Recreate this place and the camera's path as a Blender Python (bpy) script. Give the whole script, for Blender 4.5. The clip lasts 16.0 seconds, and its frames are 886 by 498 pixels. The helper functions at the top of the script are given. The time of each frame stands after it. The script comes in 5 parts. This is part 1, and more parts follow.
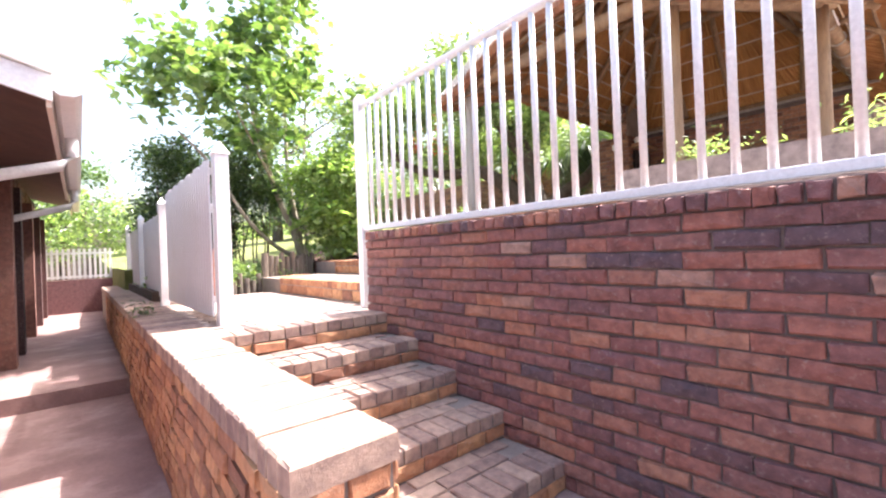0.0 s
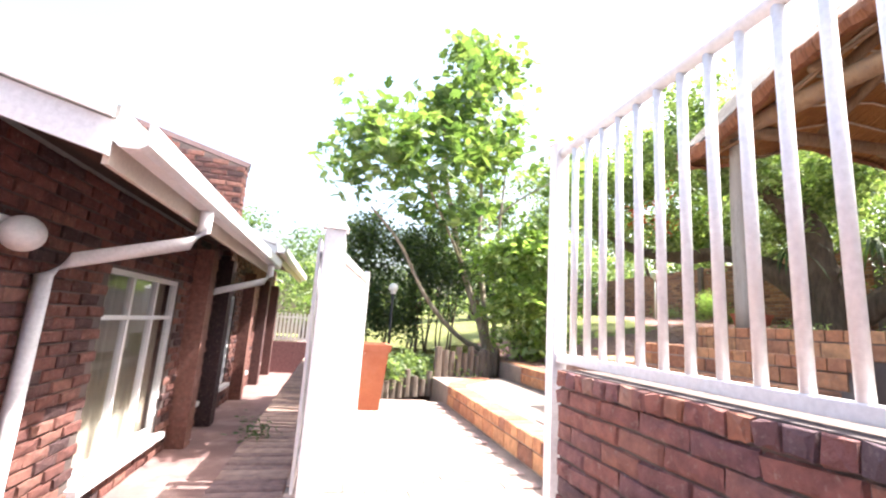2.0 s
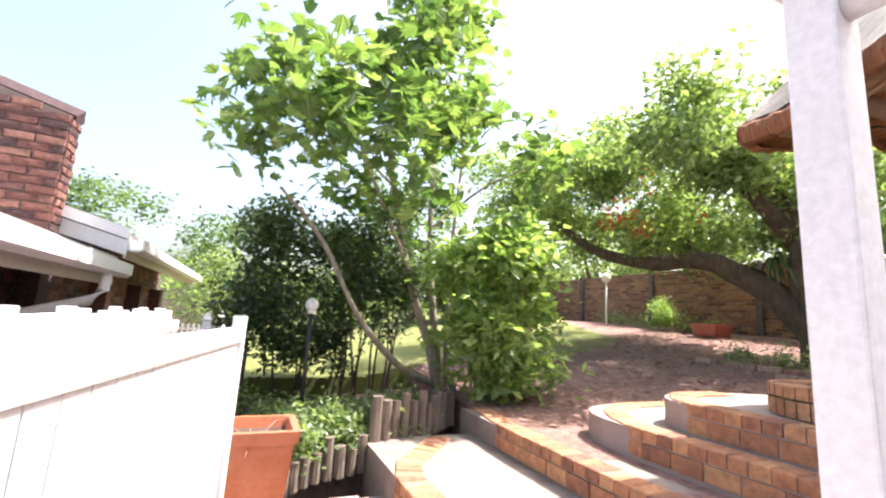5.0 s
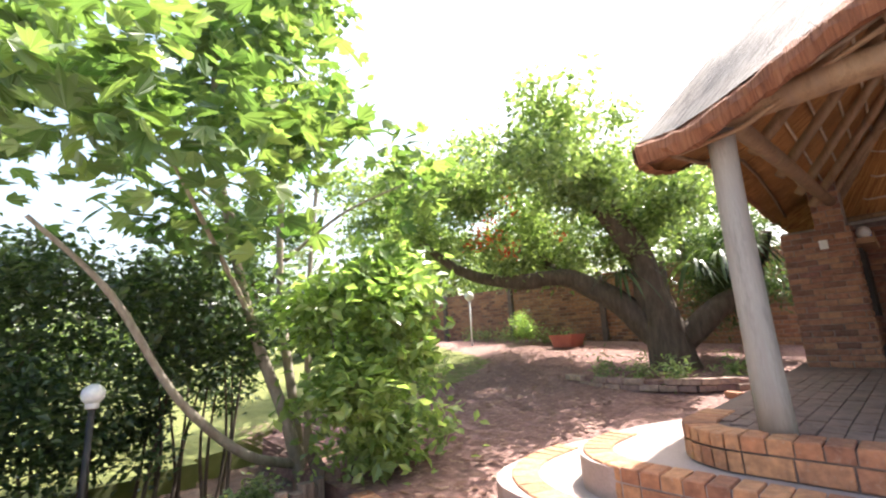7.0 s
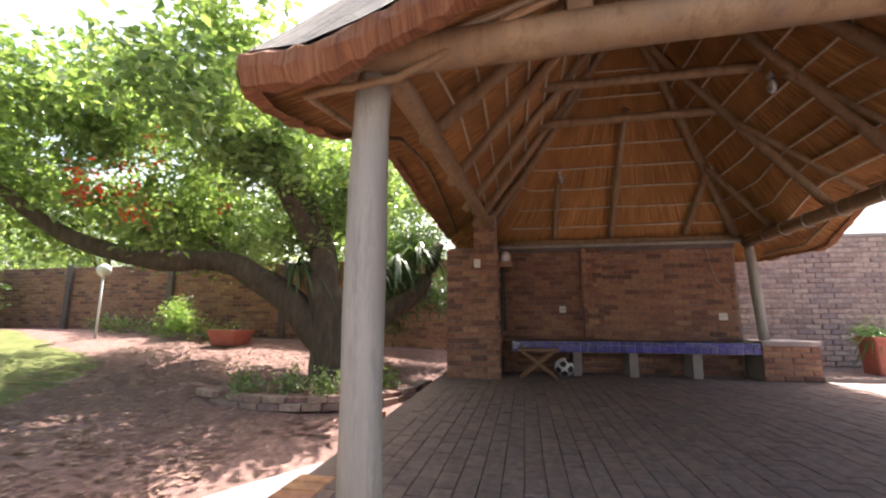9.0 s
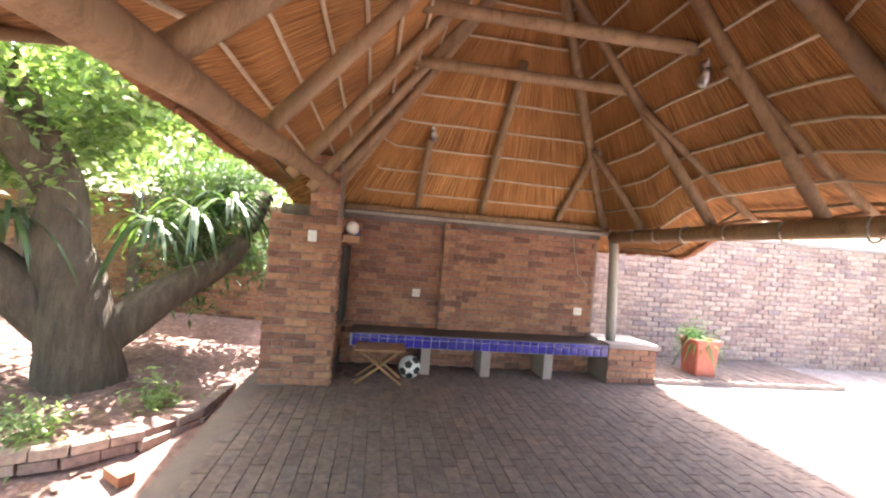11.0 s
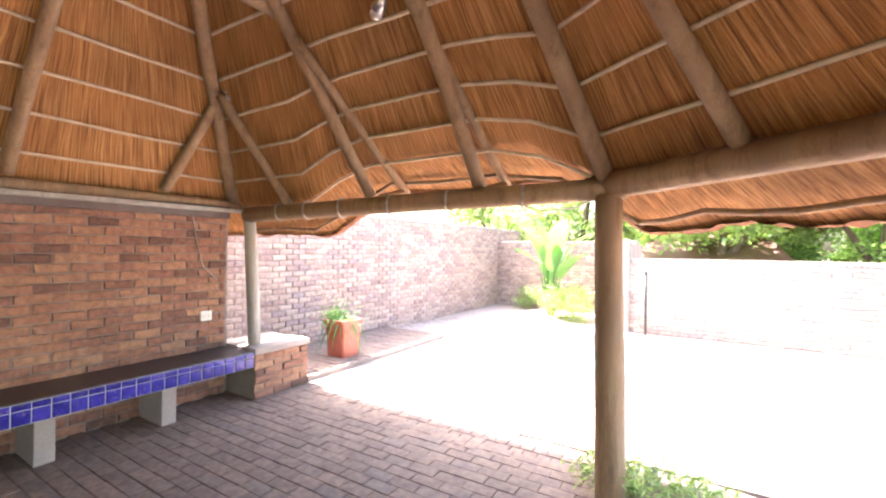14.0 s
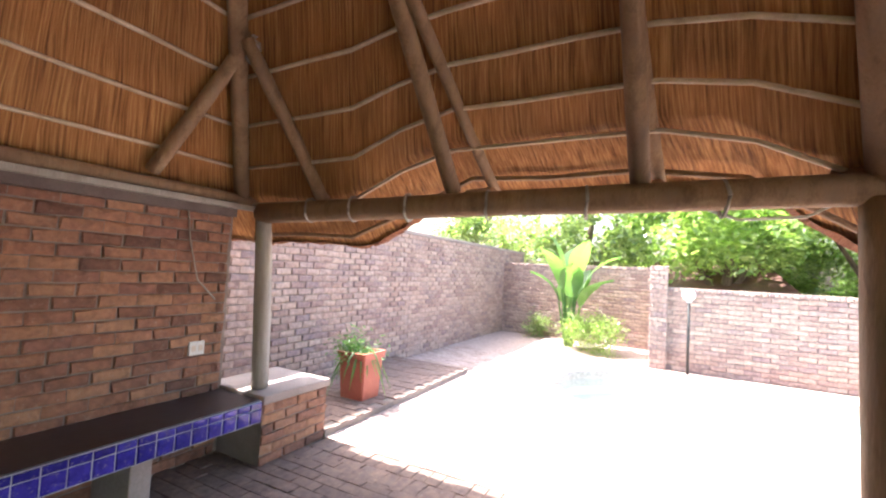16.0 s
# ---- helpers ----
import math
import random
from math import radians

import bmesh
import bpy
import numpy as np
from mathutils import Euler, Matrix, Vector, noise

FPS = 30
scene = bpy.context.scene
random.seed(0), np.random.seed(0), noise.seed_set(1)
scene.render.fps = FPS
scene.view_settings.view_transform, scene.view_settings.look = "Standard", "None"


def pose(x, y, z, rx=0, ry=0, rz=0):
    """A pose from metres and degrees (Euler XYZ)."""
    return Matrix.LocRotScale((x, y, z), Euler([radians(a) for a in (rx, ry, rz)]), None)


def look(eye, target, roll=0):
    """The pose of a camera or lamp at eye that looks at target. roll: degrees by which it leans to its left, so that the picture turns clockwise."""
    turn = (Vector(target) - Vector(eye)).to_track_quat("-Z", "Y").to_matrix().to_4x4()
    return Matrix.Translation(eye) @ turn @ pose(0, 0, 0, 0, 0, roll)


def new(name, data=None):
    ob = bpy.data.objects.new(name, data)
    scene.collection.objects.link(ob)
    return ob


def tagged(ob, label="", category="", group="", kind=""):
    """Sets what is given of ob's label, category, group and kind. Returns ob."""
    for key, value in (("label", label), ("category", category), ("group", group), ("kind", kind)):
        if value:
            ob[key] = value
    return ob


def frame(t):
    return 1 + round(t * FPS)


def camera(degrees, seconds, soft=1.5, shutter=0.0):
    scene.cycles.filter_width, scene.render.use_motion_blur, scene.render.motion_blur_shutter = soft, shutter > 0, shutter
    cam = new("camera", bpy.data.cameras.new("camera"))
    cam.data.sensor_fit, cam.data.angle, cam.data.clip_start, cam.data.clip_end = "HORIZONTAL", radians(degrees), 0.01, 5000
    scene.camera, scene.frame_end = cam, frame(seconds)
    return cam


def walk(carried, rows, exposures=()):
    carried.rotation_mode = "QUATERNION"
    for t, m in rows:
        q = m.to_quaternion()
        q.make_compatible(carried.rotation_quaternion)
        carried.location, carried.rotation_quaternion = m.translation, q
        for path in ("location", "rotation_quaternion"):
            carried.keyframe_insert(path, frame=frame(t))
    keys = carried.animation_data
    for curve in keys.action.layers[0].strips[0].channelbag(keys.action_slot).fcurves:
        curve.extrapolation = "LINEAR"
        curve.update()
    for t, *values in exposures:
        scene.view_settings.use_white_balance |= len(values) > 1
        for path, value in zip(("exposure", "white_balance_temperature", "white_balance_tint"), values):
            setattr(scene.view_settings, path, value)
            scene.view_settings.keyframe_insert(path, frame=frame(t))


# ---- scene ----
cam = camera(92.0, 16.0, soft=2.2)
PATH = [
    (0, (2.071, 0.854, 1.145), (3.367, 2.377, 1.154), -2.3),
    (0.5, (2.523, 1.297, 1.175), (3.63, 2.959, 1.302), -0.3),
    (1, (2.786, 1.614, 1.322), (3.73, 3.369, 1.491), 1.9),
    (1.5, (2.9, 1.877, 1.443), (3.575, 3.738, 1.73), 4.3),
    (2, (2.932, 2.246, 1.516), (3.393, 4.161, 1.863), 3.8),
    (2.5, (3.06, 2.617, 1.6), (3.367, 4.563, 1.947), 3.5),
    (3, (3.122, 3.01, 1.815), (3.458, 4.959, 2.109), 4.0),
    (3.5, (3.063, 3.231, 1.877), (3.558, 5.147, 2.172), 3.4),
    (5.8, (3.253, 4.338, 2.04), (4.232, 6.055, 2.348), 2.5),
    (6, (3.244, 4.403, 2.12), (4.301, 6.076, 2.407), 1.9),
    (6.5, (3.266, 4.585, 2.208), (4.473, 6.136, 2.577), 0.3),
    (7, (3.479, 4.773, 2.257), (4.809, 6.208, 2.672), -3.0),
    (7.5, (3.741, 4.835, 2.31), (5.107, 6.252, 2.667), -4.3),
    (8, (4.062, 4.913, 2.321), (5.702, 5.998, 2.681), -4.1),
    (8.5, (4.489, 4.859, 2.408), (6.355, 5.49, 2.755), -2.5),
    (8.7, (4.691, 4.813, 2.416), (6.596, 5.313, 2.763), -1.3),
    (10.8, (6.225, 4.775, 3.196), (8.218, 4.607, 3.212), 3.4),
    (11, (6.333, 4.739, 3.215), (8.312, 4.447, 3.21), 4.7),
    (11.5, (6.282, 4.85, 3.163), (8.052, 3.918, 3.163), 8.0),
    (12, (6.522, 4.723, 3.197), (8.079, 3.467, 3.193), 7.5),
    (12.5, (6.789, 4.584, 3.239), (8.296, 3.27, 3.224), 6.5),
    (13, (7.059, 4.568, 3.238), (8.39, 3.075, 3.221), 4.2),
    (13.5, (7.217, 4.509, 3.216), (8.366, 2.872, 3.202), 2.2),
    (14, (7.548, 4.399, 3.199), (8.608, 2.703, 3.2), 0.6),
    (14.5, (7.826, 4.255, 3.181), (8.836, 2.529, 3.216), -0.1),
    (15, (8.215, 4.197, 3.161), (9.158, 2.434, 3.221), -0.1),
    (15.5, (8.508, 4.036, 3.186), (9.471, 2.285, 3.259), 0.9),
    (16, (8.822, 3.958, 3.167), (9.764, 2.197, 3.263), 2.9),
]
walk(cam, [(t, look(eye, target, roll)) for t, eye, target, roll in PATH],
     [(0, 2.1, 6250, 15), (1.2, 2.25, 6300, 15), (2.5, 1.85, 6350, 14), (3.5, 1.7, 6350, 14), (6, 1.65, 6400, 14), (7.2, 1.75, 6400, 14), (8.5, 1.5, 6450, 14), (10.8, 3.1, 6300, 10), (12.5, 3.7, 6250, 9),
      (14, 3.65, 6200, 10), (16, 2.7, 6150, 12)])

# ---- light ----
SUN = Vector((0.51, -0.05, 0.86)).normalized()
world = bpy.data.worlds.new("sky")
scene.world = world
world.use_nodes = True
wn = world.node_tree.nodes
sky = wn.new("ShaderNodeTexSky")
sky.sky_type = 'NISHITA'
sky.sun_disc = False
sky.sun_elevation = math.asin(SUN.z)
sky.sun_rotation = math.atan2(SUN.x, SUN.y)
sky.dust_density, sky.air_density, sky.ozone_density = 6.0, 1.4, 1.0
wn["Background"].inputs[1].default_value = 0.15
world.node_tree.links.new(sky.outputs[0], wn["Background"].inputs[0])
sun_data = bpy.data.lights.new("sun", 'SUN')
sun_data.energy, sun_data.angle, sun_data.color = 5.0, radians(0.6), (1.0, 0.95, 0.88)
sun = new("sun", sun_data)
sun.matrix_world = look(SUN * 40, (0, 0, 0))

# ---- materials ----


def mat(name, rough=0.8, metal=0.0):
    m = bpy.data.materials.new(name)
    m.use_nodes = True
    nt = m.node_tree
    b = nt.nodes["Principled BSDF"]
    b.inputs["Roughness"].default_value, b.inputs["Metallic"].default_value = rough, metal
    return m, nt, b


def node(nt, kind, **inputs):
    n = nt.nodes.new(kind)
    for key, value in inputs.items():
        n.inputs[key.replace("_", " ")].default_value = value
    return n


def ramp(nt, fac, stops):
    r = nt.nodes.new("ShaderNodeValToRGB")
    els = r.color_ramp.elements
    while len(els) < len(stops):
        els.new(0.5)
    for e, (p, c) in zip(els, stops):
        e.position, e.color = p, (*c, 1)
    nt.links.new(fac, r.inputs[0])
    return r.outputs[0]


def coords(nt, scale=(1, 1, 1), what="Object"):
    c, m = nt.nodes.new("ShaderNodeTexCoord"), nt.nodes.new("ShaderNodeMapping")
    m.inputs["Scale"].default_value = scale
    nt.links.new(c.outputs[what], m.inputs[0])
    return m.outputs[0]


def world_coords(nt, scale=(1, 1, 1)):
    g, m = nt.nodes.new("ShaderNodeNewGeometry"), nt.nodes.new("ShaderNodeMapping")
    m.inputs["Scale"].default_value = scale
    nt.links.new(g.outputs["Position"], m.inputs[0])
    return m.outputs[0]


def noise_out(nt, vec, scale, detail=5, rough=0.6):
    n = node(nt, "ShaderNodeTexNoise", Scale=scale, Detail=detail, Roughness=rough)
    nt.links.new(vec, n.inputs["Vector"])
    return n.outputs["Fac"]


def mixed(nt, kind, fac, a, b):
    m = nt.nodes.new("ShaderNodeMix")
    m.data_type, m.blend_type = 'RGBA', kind
    for sock, v in ((m.inputs[0], fac), (m.inputs[6], a), (m.inputs[7], b)):
        if hasattr(v, "links"):
            nt.links.new(v, sock)
        elif isinstance(v, tuple):
            sock.default_value = (*v, 1)
        else:
            sock.default_value = v
    return m.outputs[2]


def bumped(nt, b, height, strength, distance=0.01):
    bp = node(nt, "ShaderNodeBump", Strength=strength, Distance=distance)
    nt.links.new(height, bp.inputs["Height"])
    nt.links.new(bp.outputs[0], b.inputs["Normal"])


def piece_random(nt):
    """A random number for a piece, whether it is an object or an island of one."""
    o, g, a, f = (nt.nodes.new("ShaderNodeObjectInfo"), nt.nodes.new("ShaderNodeNewGeometry"),
                  nt.nodes.new("ShaderNodeMath"), nt.nodes.new("ShaderNodeMath"))
    a.operation, f.operation = 'ADD', 'FRACT'
    nt.links.new(o.outputs["Random"], a.inputs[0])
    nt.links.new(g.outputs["Random Per Island"], a.inputs[1])
    nt.links.new(a.outputs[0], f.inputs[0])
    return f.outputs[0]


def surface(name, stops, scale=6, fine=60, rough=0.8, bump=0.3, metal=0.0, dirt=None, stretch=(1, 1, 1), dist=0.01):
    """Paint, plaster, wood, stone: two scales of variation and a fine relief, at world size."""
    m, nt, b = mat(name, rough, metal)
    v = world_coords(nt, stretch)
    big, small = noise_out(nt, v, scale), noise_out(nt, v, fine)
    col = ramp(nt, big, stops)
    col = mixed(nt, 'MULTIPLY', 0.5, col, ramp(nt, small, [(0.3, (0.6, 0.6, 0.6)), (0.7, (1, 1, 1))]))
    if dirt:
        d = ramp(nt, noise_out(nt, v, scale * 0.5, 8, 0.7), [(0.5, (0, 0, 0)), (0.72, (1, 1, 1))])
        col = mixed(nt, 'MIX', d, col, dirt)
    nt.links.new(col, b.inputs["Base Color"])
    bumped(nt, b, small, bump, dist)
    return m


def brick_material(name, stops, bump=0.6):
    m, nt, b = mat(name, 0.85)
    v = world_coords(nt)
    r = piece_random(nt)
    col = ramp(nt, r, stops)
    col = mixed(nt, 'MULTIPLY', 0.75, col, ramp(nt, noise_out(nt, v, 18, 6), [(0.3, (0.45, 0.42, 0.45)), (0.65, (1.1, 1.05, 1))]))
    col = mixed(nt, 'MIX', ramp(nt, noise_out(nt, v, 40, 8, 0.7), [(0.56, (0, 0, 0)), (0.75, (0.5, 0.5, 0.5))]), col, (0.42, 0.34, 0.28))
    nt.links.new(col, b.inputs["Base Color"])
    bumped(nt, b, noise_out(nt, v, 70, 6, 0.7), bump, 0.008)
    return m


BRICK = brick_material("rough_red_brick", [(0.0, (0.10, 0.07, 0.085)), (0.18, (0.22, 0.09, 0.08)), (0.42, (0.29, 0.12, 0.092)),
                                           (0.6, (0.19, 0.09, 0.095)), (0.8, (0.27, 0.125, 0.098)), (0.93, (0.34, 0.15, 0.095)), (1.0, (0.33, 0.21, 0.17))], 1.0)
BRICK_HOUSE = brick_material("dark_house_brick", [(0.0, (0.06, 0.032, 0.034)), (0.3, (0.13, 0.05, 0.042)), (0.6, (0.18, 0.07, 0.055)), (1.0, (0.23, 0.11, 0.085))], 0.8)
BRICK_ORANGE = brick_material("orange_brick", [(0.0, (0.24, 0.11, 0.07)), (0.35, (0.44, 0.20, 0.10)), (0.7, (0.52, 0.28, 0.14)), (1.0, (0.36, 0.16, 0.09))])
BRICK_BROWN = brick_material("brown_face_brick", [(0.0, (0.15, 0.075, 0.055)), (0.3, (0.27, 0.13, 0.085)), (0.6, (0.34, 0.17, 0.105)), (0.85, (0.40, 0.22, 0.13)), (1.0, (0.22, 0.10, 0.08))])
BRICK_PALE = brick_material("pale_mauve_brick", [(0.0, (0.32, 0.22, 0.20)), (0.4, (0.44, 0.32, 0.27)), (0.7, (0.50, 0.38, 0.32)), (1.0, (0.30, 0.22, 0.22))])
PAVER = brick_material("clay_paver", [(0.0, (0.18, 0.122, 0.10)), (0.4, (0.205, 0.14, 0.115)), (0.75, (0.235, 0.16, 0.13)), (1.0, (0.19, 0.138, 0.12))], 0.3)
# paler than the covered floor's paver: full sun put into the colour, for bounce
PAVER_PALE = brick_material("sunlit_paver", [(0.0, (0.34, 0.26, 0.23)), (0.5, (0.41, 0.32, 0.285)), (1.0, (0.46, 0.37, 0.33))], 0.3)
PAVER_TREAD = brick_material("worn_tread_brick", [(0.0, (0.24, 0.16, 0.14)), (0.5, (0.36, 0.25, 0.20)), (1.0, (0.44, 0.32, 0.25))])
MORTAR = surface("mortar", [(0.3, (0.20, 0.16, 0.14)), (0.7, (0.32, 0.26, 0.22))], 5, 90)
FLOOR_JOINT = surface("sandy_joint", [(0.3, (0.15, 0.105, 0.086)), (0.7, (0.22, 0.155, 0.126))], 4, 90)
MORTAR_DARK = surface("dark_mortar", [(0.3, (0.10, 0.075, 0.07)), (0.7, (0.17, 0.13, 0.115))], 5, 90)
WHITE = surface("white_paint", [(0.3, (0.74, 0.73, 0.74)), (0.7, (0.82, 0.81, 0.81))], 3, 50, 0.45, 0.08, dirt=(0.62, 0.60, 0.58))
CREAM = surface("cream_paint", [(0.3, (0.66, 0.56, 0.47)), (0.7, (0.74, 0.65, 0.56))], 3, 50, 0.5, 0.08, dirt=(0.55, 0.45, 0.38))
SOFFIT = surface("brown_timber_paint", [(0.3, (0.10, 0.045, 0.035)), (0.7, (0.16, 0.07, 0.05))], 5, 60, 0.7)
RED_PAVING = surface("red_oxide_paving", [(0.3, (0.19, 0.11, 0.10)), (0.7, (0.28, 0.175, 0.16))], 2.5, 45, 0.8, 0.2, dirt=(0.34, 0.25, 0.23))
CEMENT = surface("screeded_cement", [(0.3, (0.30, 0.24, 0.22)), (0.7, (0.40, 0.33, 0.30))], 2, 60, 0.85, 0.25)
POLE = surface("weathered_gum_pole", [(0.25, (0.17, 0.10, 0.055)), (0.5, (0.30, 0.19, 0.105)), (0.75, (0.40, 0.28, 0.17))], 5, 40, 0.75, 0.4, stretch=(3, 3, 0.5), dirt=(0.16, 0.10, 0.07))
POLE_GREY = surface("grey_weathered_pole", [(0.25, (0.28, 0.25, 0.22)), (0.75, (0.48, 0.45, 0.40))], 5, 40, 0.85, 0.5, stretch=(4, 4, 0.4), dirt=(0.22, 0.18, 0.15))
LATH = surface("pale_lath", [(0.3, (0.46, 0.35, 0.23)), (0.7, (0.66, 0.54, 0.40))], 9, 50, 0.8, 0.3)
BARK = surface("rough_bark", [(0.3, (0.07, 0.05, 0.035)), (0.7, (0.18, 0.13, 0.09))], 6, 40, 0.9, 0.9, stretch=(2, 2, 0.5), dist=0.03)
BARK_PALE = surface("pale_smooth_bark", [(0.3, (0.22, 0.18, 0.13)), (0.7, (0.38, 0.33, 0.26))], 8, 40, 0.85, 0.4, stretch=(2, 2, 0.6))
LOG = surface("grey_log", [(0.3, (0.12, 0.09, 0.07)), (0.7, (0.27, 0.21, 0.16))], 7, 60, 0.9, 0.6, stretch=(4, 4, 0.6))
TERRACOTTA = surface("terracotta", [(0.3, (0.34, 0.10, 0.045)), (0.7, (0.42, 0.14, 0.06))], 5, 60, 0.75, 0.15, dirt=(0.36, 0.13, 0.08))
RED_POT = surface("red_glazed_clay", [(0.3, (0.36, 0.09, 0.06)), (0.7, (0.46, 0.14, 0.09))], 5, 60, 0.5, 0.15)
EARTH = surface("leafy_soil", [(0.3, (0.05, 0.035, 0.025)), (0.7, (0.14, 0.09, 0.065))], 8, 60, 0.95, 0.9, dist=0.03)
LITTER = surface("dry_leaf_litter", [(0.3, (0.17, 0.09, 0.075)), (0.6, (0.33, 0.19, 0.155)), (0.8, (0.43, 0.28, 0.23))], 14, 70, 0.9, 0.8, dist=0.02)
LAWN = surface("mown_lawn", [(0.3, (0.14, 0.17, 0.04)), (0.7, (0.26, 0.27, 0.08))], 3, 80, 0.95, 0.9, dist=0.03)
ROOFING = surface("pale_roof_sheet", [(0.3, (0.42, 0.40, 0.38)), (0.7, (0.52, 0.50, 0.48))], 3, 40, 0.5, 0.1)
COUNTER = surface("dark_polished_top", [(0.3, (0.018, 0.014, 0.018)), (0.7, (0.045, 0.035, 0.04))], 6, 90, 0.35, 0.1)
GROUT = surface("pale_grout", [(0.3, (0.36, 0.36, 0.46)), (0.7, (0.48, 0.48, 0.56))], 8, 80, 0.8)
BLUE_TILE = brick_material("cobalt_tile", [(0.0, (0.022, 0.018, 0.20)), (0.5, (0.035, 0.028, 0.30)), (1.0, (0.06, 0.045, 0.38))], 0.05)
BLUE_TILE.node_tree.nodes["Principled BSDF"].inputs["Roughness"].default_value = 0.15
BLACK = surface("soot_black_metal", [(0.3, (0.012, 0.011, 0.011)), (0.7, (0.03, 0.027, 0.025))], 6, 60, 0.6)
STEEL = surface("brushed_steel", [(0.3, (0.5, 0.5, 0.5)), (0.7, (0.65, 0.65, 0.65))], 6, 80, 0.3, 0.1, 1.0)
PLASTIC = surface("white_plastic", [(0.3, (0.72, 0.71, 0.68)), (0.7, (0.78, 0.77, 0.75))], 4, 40, 0.4, 0.03)
BLUE_CLOTH = surface("blue_cloth", [(0.3, (0.05, 0.16, 0.5)), (0.7, (0.08, 0.22, 0.6))], 8, 80, 0.8)
WOOD = surface("varnished_wood", [(0.3, (0.24, 0.12, 0.055)), (0.7, (0.36, 0.20, 0.10))], 8, 60, 0.5, 0.2)
CURTAIN = surface("beige_curtain", [(0.3, (0.34, 0.29, 0.23)), (0.7, (0.48, 0.42, 0.34))], 4, 80, 0.9, 0.3, stretch=(6, 6, 0.3))
INTERIOR = surface("unlit_room_panel", [(0.3, (0.10, 0.08, 0.07)), (0.7, (0.14, 0.12, 0.10))], 3, 30)
STONE = surface("garden_stone", [(0.3, (0.24, 0.19, 0.16)), (0.7, (0.44, 0.37, 0.31))], 6, 50, 0.9, 0.6)
POOL_PLASTER = surface("pale_blue_marbelite", [(0.3, (0.60, 0.76, 0.80)), (0.7, (0.66, 0.80, 0.83))], 2, 30, 0.6)

GLASS, gnt, gb = mat("window_glass", 0.03)
gb.inputs["Transmission Weight"].default_value = 1.0
gb.inputs["IOR"].default_value = 1.45
gb.inputs["Base Color"].default_value = (0.9, 0.93, 0.92, 1)
BULB, bnt, bb = mat("clear_bulb_glass", 0.05)
bb.inputs["Transmission Weight"].default_value = 0.6
bb.inputs["Base Color"].default_value = (0.9, 0.9, 0.88, 1)
WATER, want, wb = mat("pool_water", 0.12)
wb.inputs["Transmission Weight"].default_value = 1.0
wb.inputs["IOR"].default_value = 1.33
wb.inputs["Base Color"].default_value = (0.75, 0.93, 0.96, 1)
bumped(want, wb, noise_out(want, world_coords(want), 4, 3), 0.15, 0.02)


def thatch_material(name, stops, bump):
    m, nt, b = mat(name, 0.9)
    v = coords(nt, (1, 1, 1), "UV")
    s = nt.nodes.new("ShaderNodeMapping")
    s.inputs["Scale"].default_value = (70, 3.0, 1)
    nt.links.new(v, s.inputs[0])
    straw = noise_out(nt, s.outputs[0], 1.0, 6, 0.65)
    patch = noise_out(nt, v, 1.6, 5, 0.6)
    col = ramp(nt, straw, stops)
    col = mixed(nt, 'MULTIPLY', 0.7, col, ramp(nt, patch, [(0.32, (0.50, 0.44, 0.38)), (0.68, (1.1, 1.07, 1))]))
    nt.links.new(col, b.inputs["Base Color"])
    bumped(nt, b, straw, bump, 0.03)
    return m


REED = thatch_material("golden_reed", [(0.30, (0.10, 0.038, 0.013)), (0.5, (0.44, 0.20, 0.065)), (0.70, (0.72, 0.42, 0.16))], 1.0)
THATCH = thatch_material("grey_thatch", [(0.28, (0.14, 0.12, 0.11)), (0.5, (0.34, 0.31, 0.28)), (0.72, (0.50, 0.46, 0.42))], 0.9)
THATCH_EDGE = thatch_material("cut_thatch_edge", [(0.28, (0.16, 0.06, 0.03)), (0.5, (0.34, 0.14, 0.07)), (0.72, (0.46, 0.22, 0.11))], 1.0)


def leaf_material(name, dark, light, gloss=0.4, through_light=0.45):
    m, nt, b = mat(name, gloss)
    col = ramp(nt, piece_random(nt), [(0.0, dark), (0.6, tuple((a + c) / 2 for a, c in zip(dark, light))), (1.0, light)])
    tr, mx = nt.nodes.new("ShaderNodeBsdfTranslucent"), nt.nodes.new("ShaderNodeMixShader")
    mx.inputs[0].default_value = through_light
    nt.links.new(col, b.inputs["Base Color"])
    nt.links.new(mixed(nt, 'MULTIPLY', 1.0, col, (1.6, 1.8, 0.7)), tr.inputs[0])
    nt.links.new(b.outputs[0], mx.inputs[1])
    nt.links.new(tr.outputs[0], mx.inputs[2])
    nt.links.new(mx.outputs[0], nt.nodes["Material Output"].inputs[0])
    return m


LEAF_FIG = leaf_material("broad_green_leaf", (0.065, 0.12, 0.045), (0.22, 0.28, 0.12))
LEAF_DARK = leaf_material("dark_green_leaf", (0.028, 0.055, 0.024), (0.11, 0.155, 0.065), 0.35, 0.32)
LEAF_BRIGHT = leaf_material("bright_green_leaf", (0.13, 0.20, 0.07), (0.36, 0.44, 0.21), 0.3, 0.55)
LEAF_TREE = leaf_material("olive_green_leaf", (0.09, 0.14, 0.06), (0.34, 0.40, 0.21), 0.3)
LEAF_FAR = leaf_material("distant_leaf", (0.06, 0.10, 0.05), (0.16, 0.21, 0.12), 0.6)
LEAF_PALM = leaf_material("palm_leaf", (0.07, 0.14, 0.05), (0.16, 0.26, 0.10), 0.35)
RED_FLOWER = leaf_material("red_flower", (0.45, 0.04, 0.03), (0.6, 0.10, 0.06))
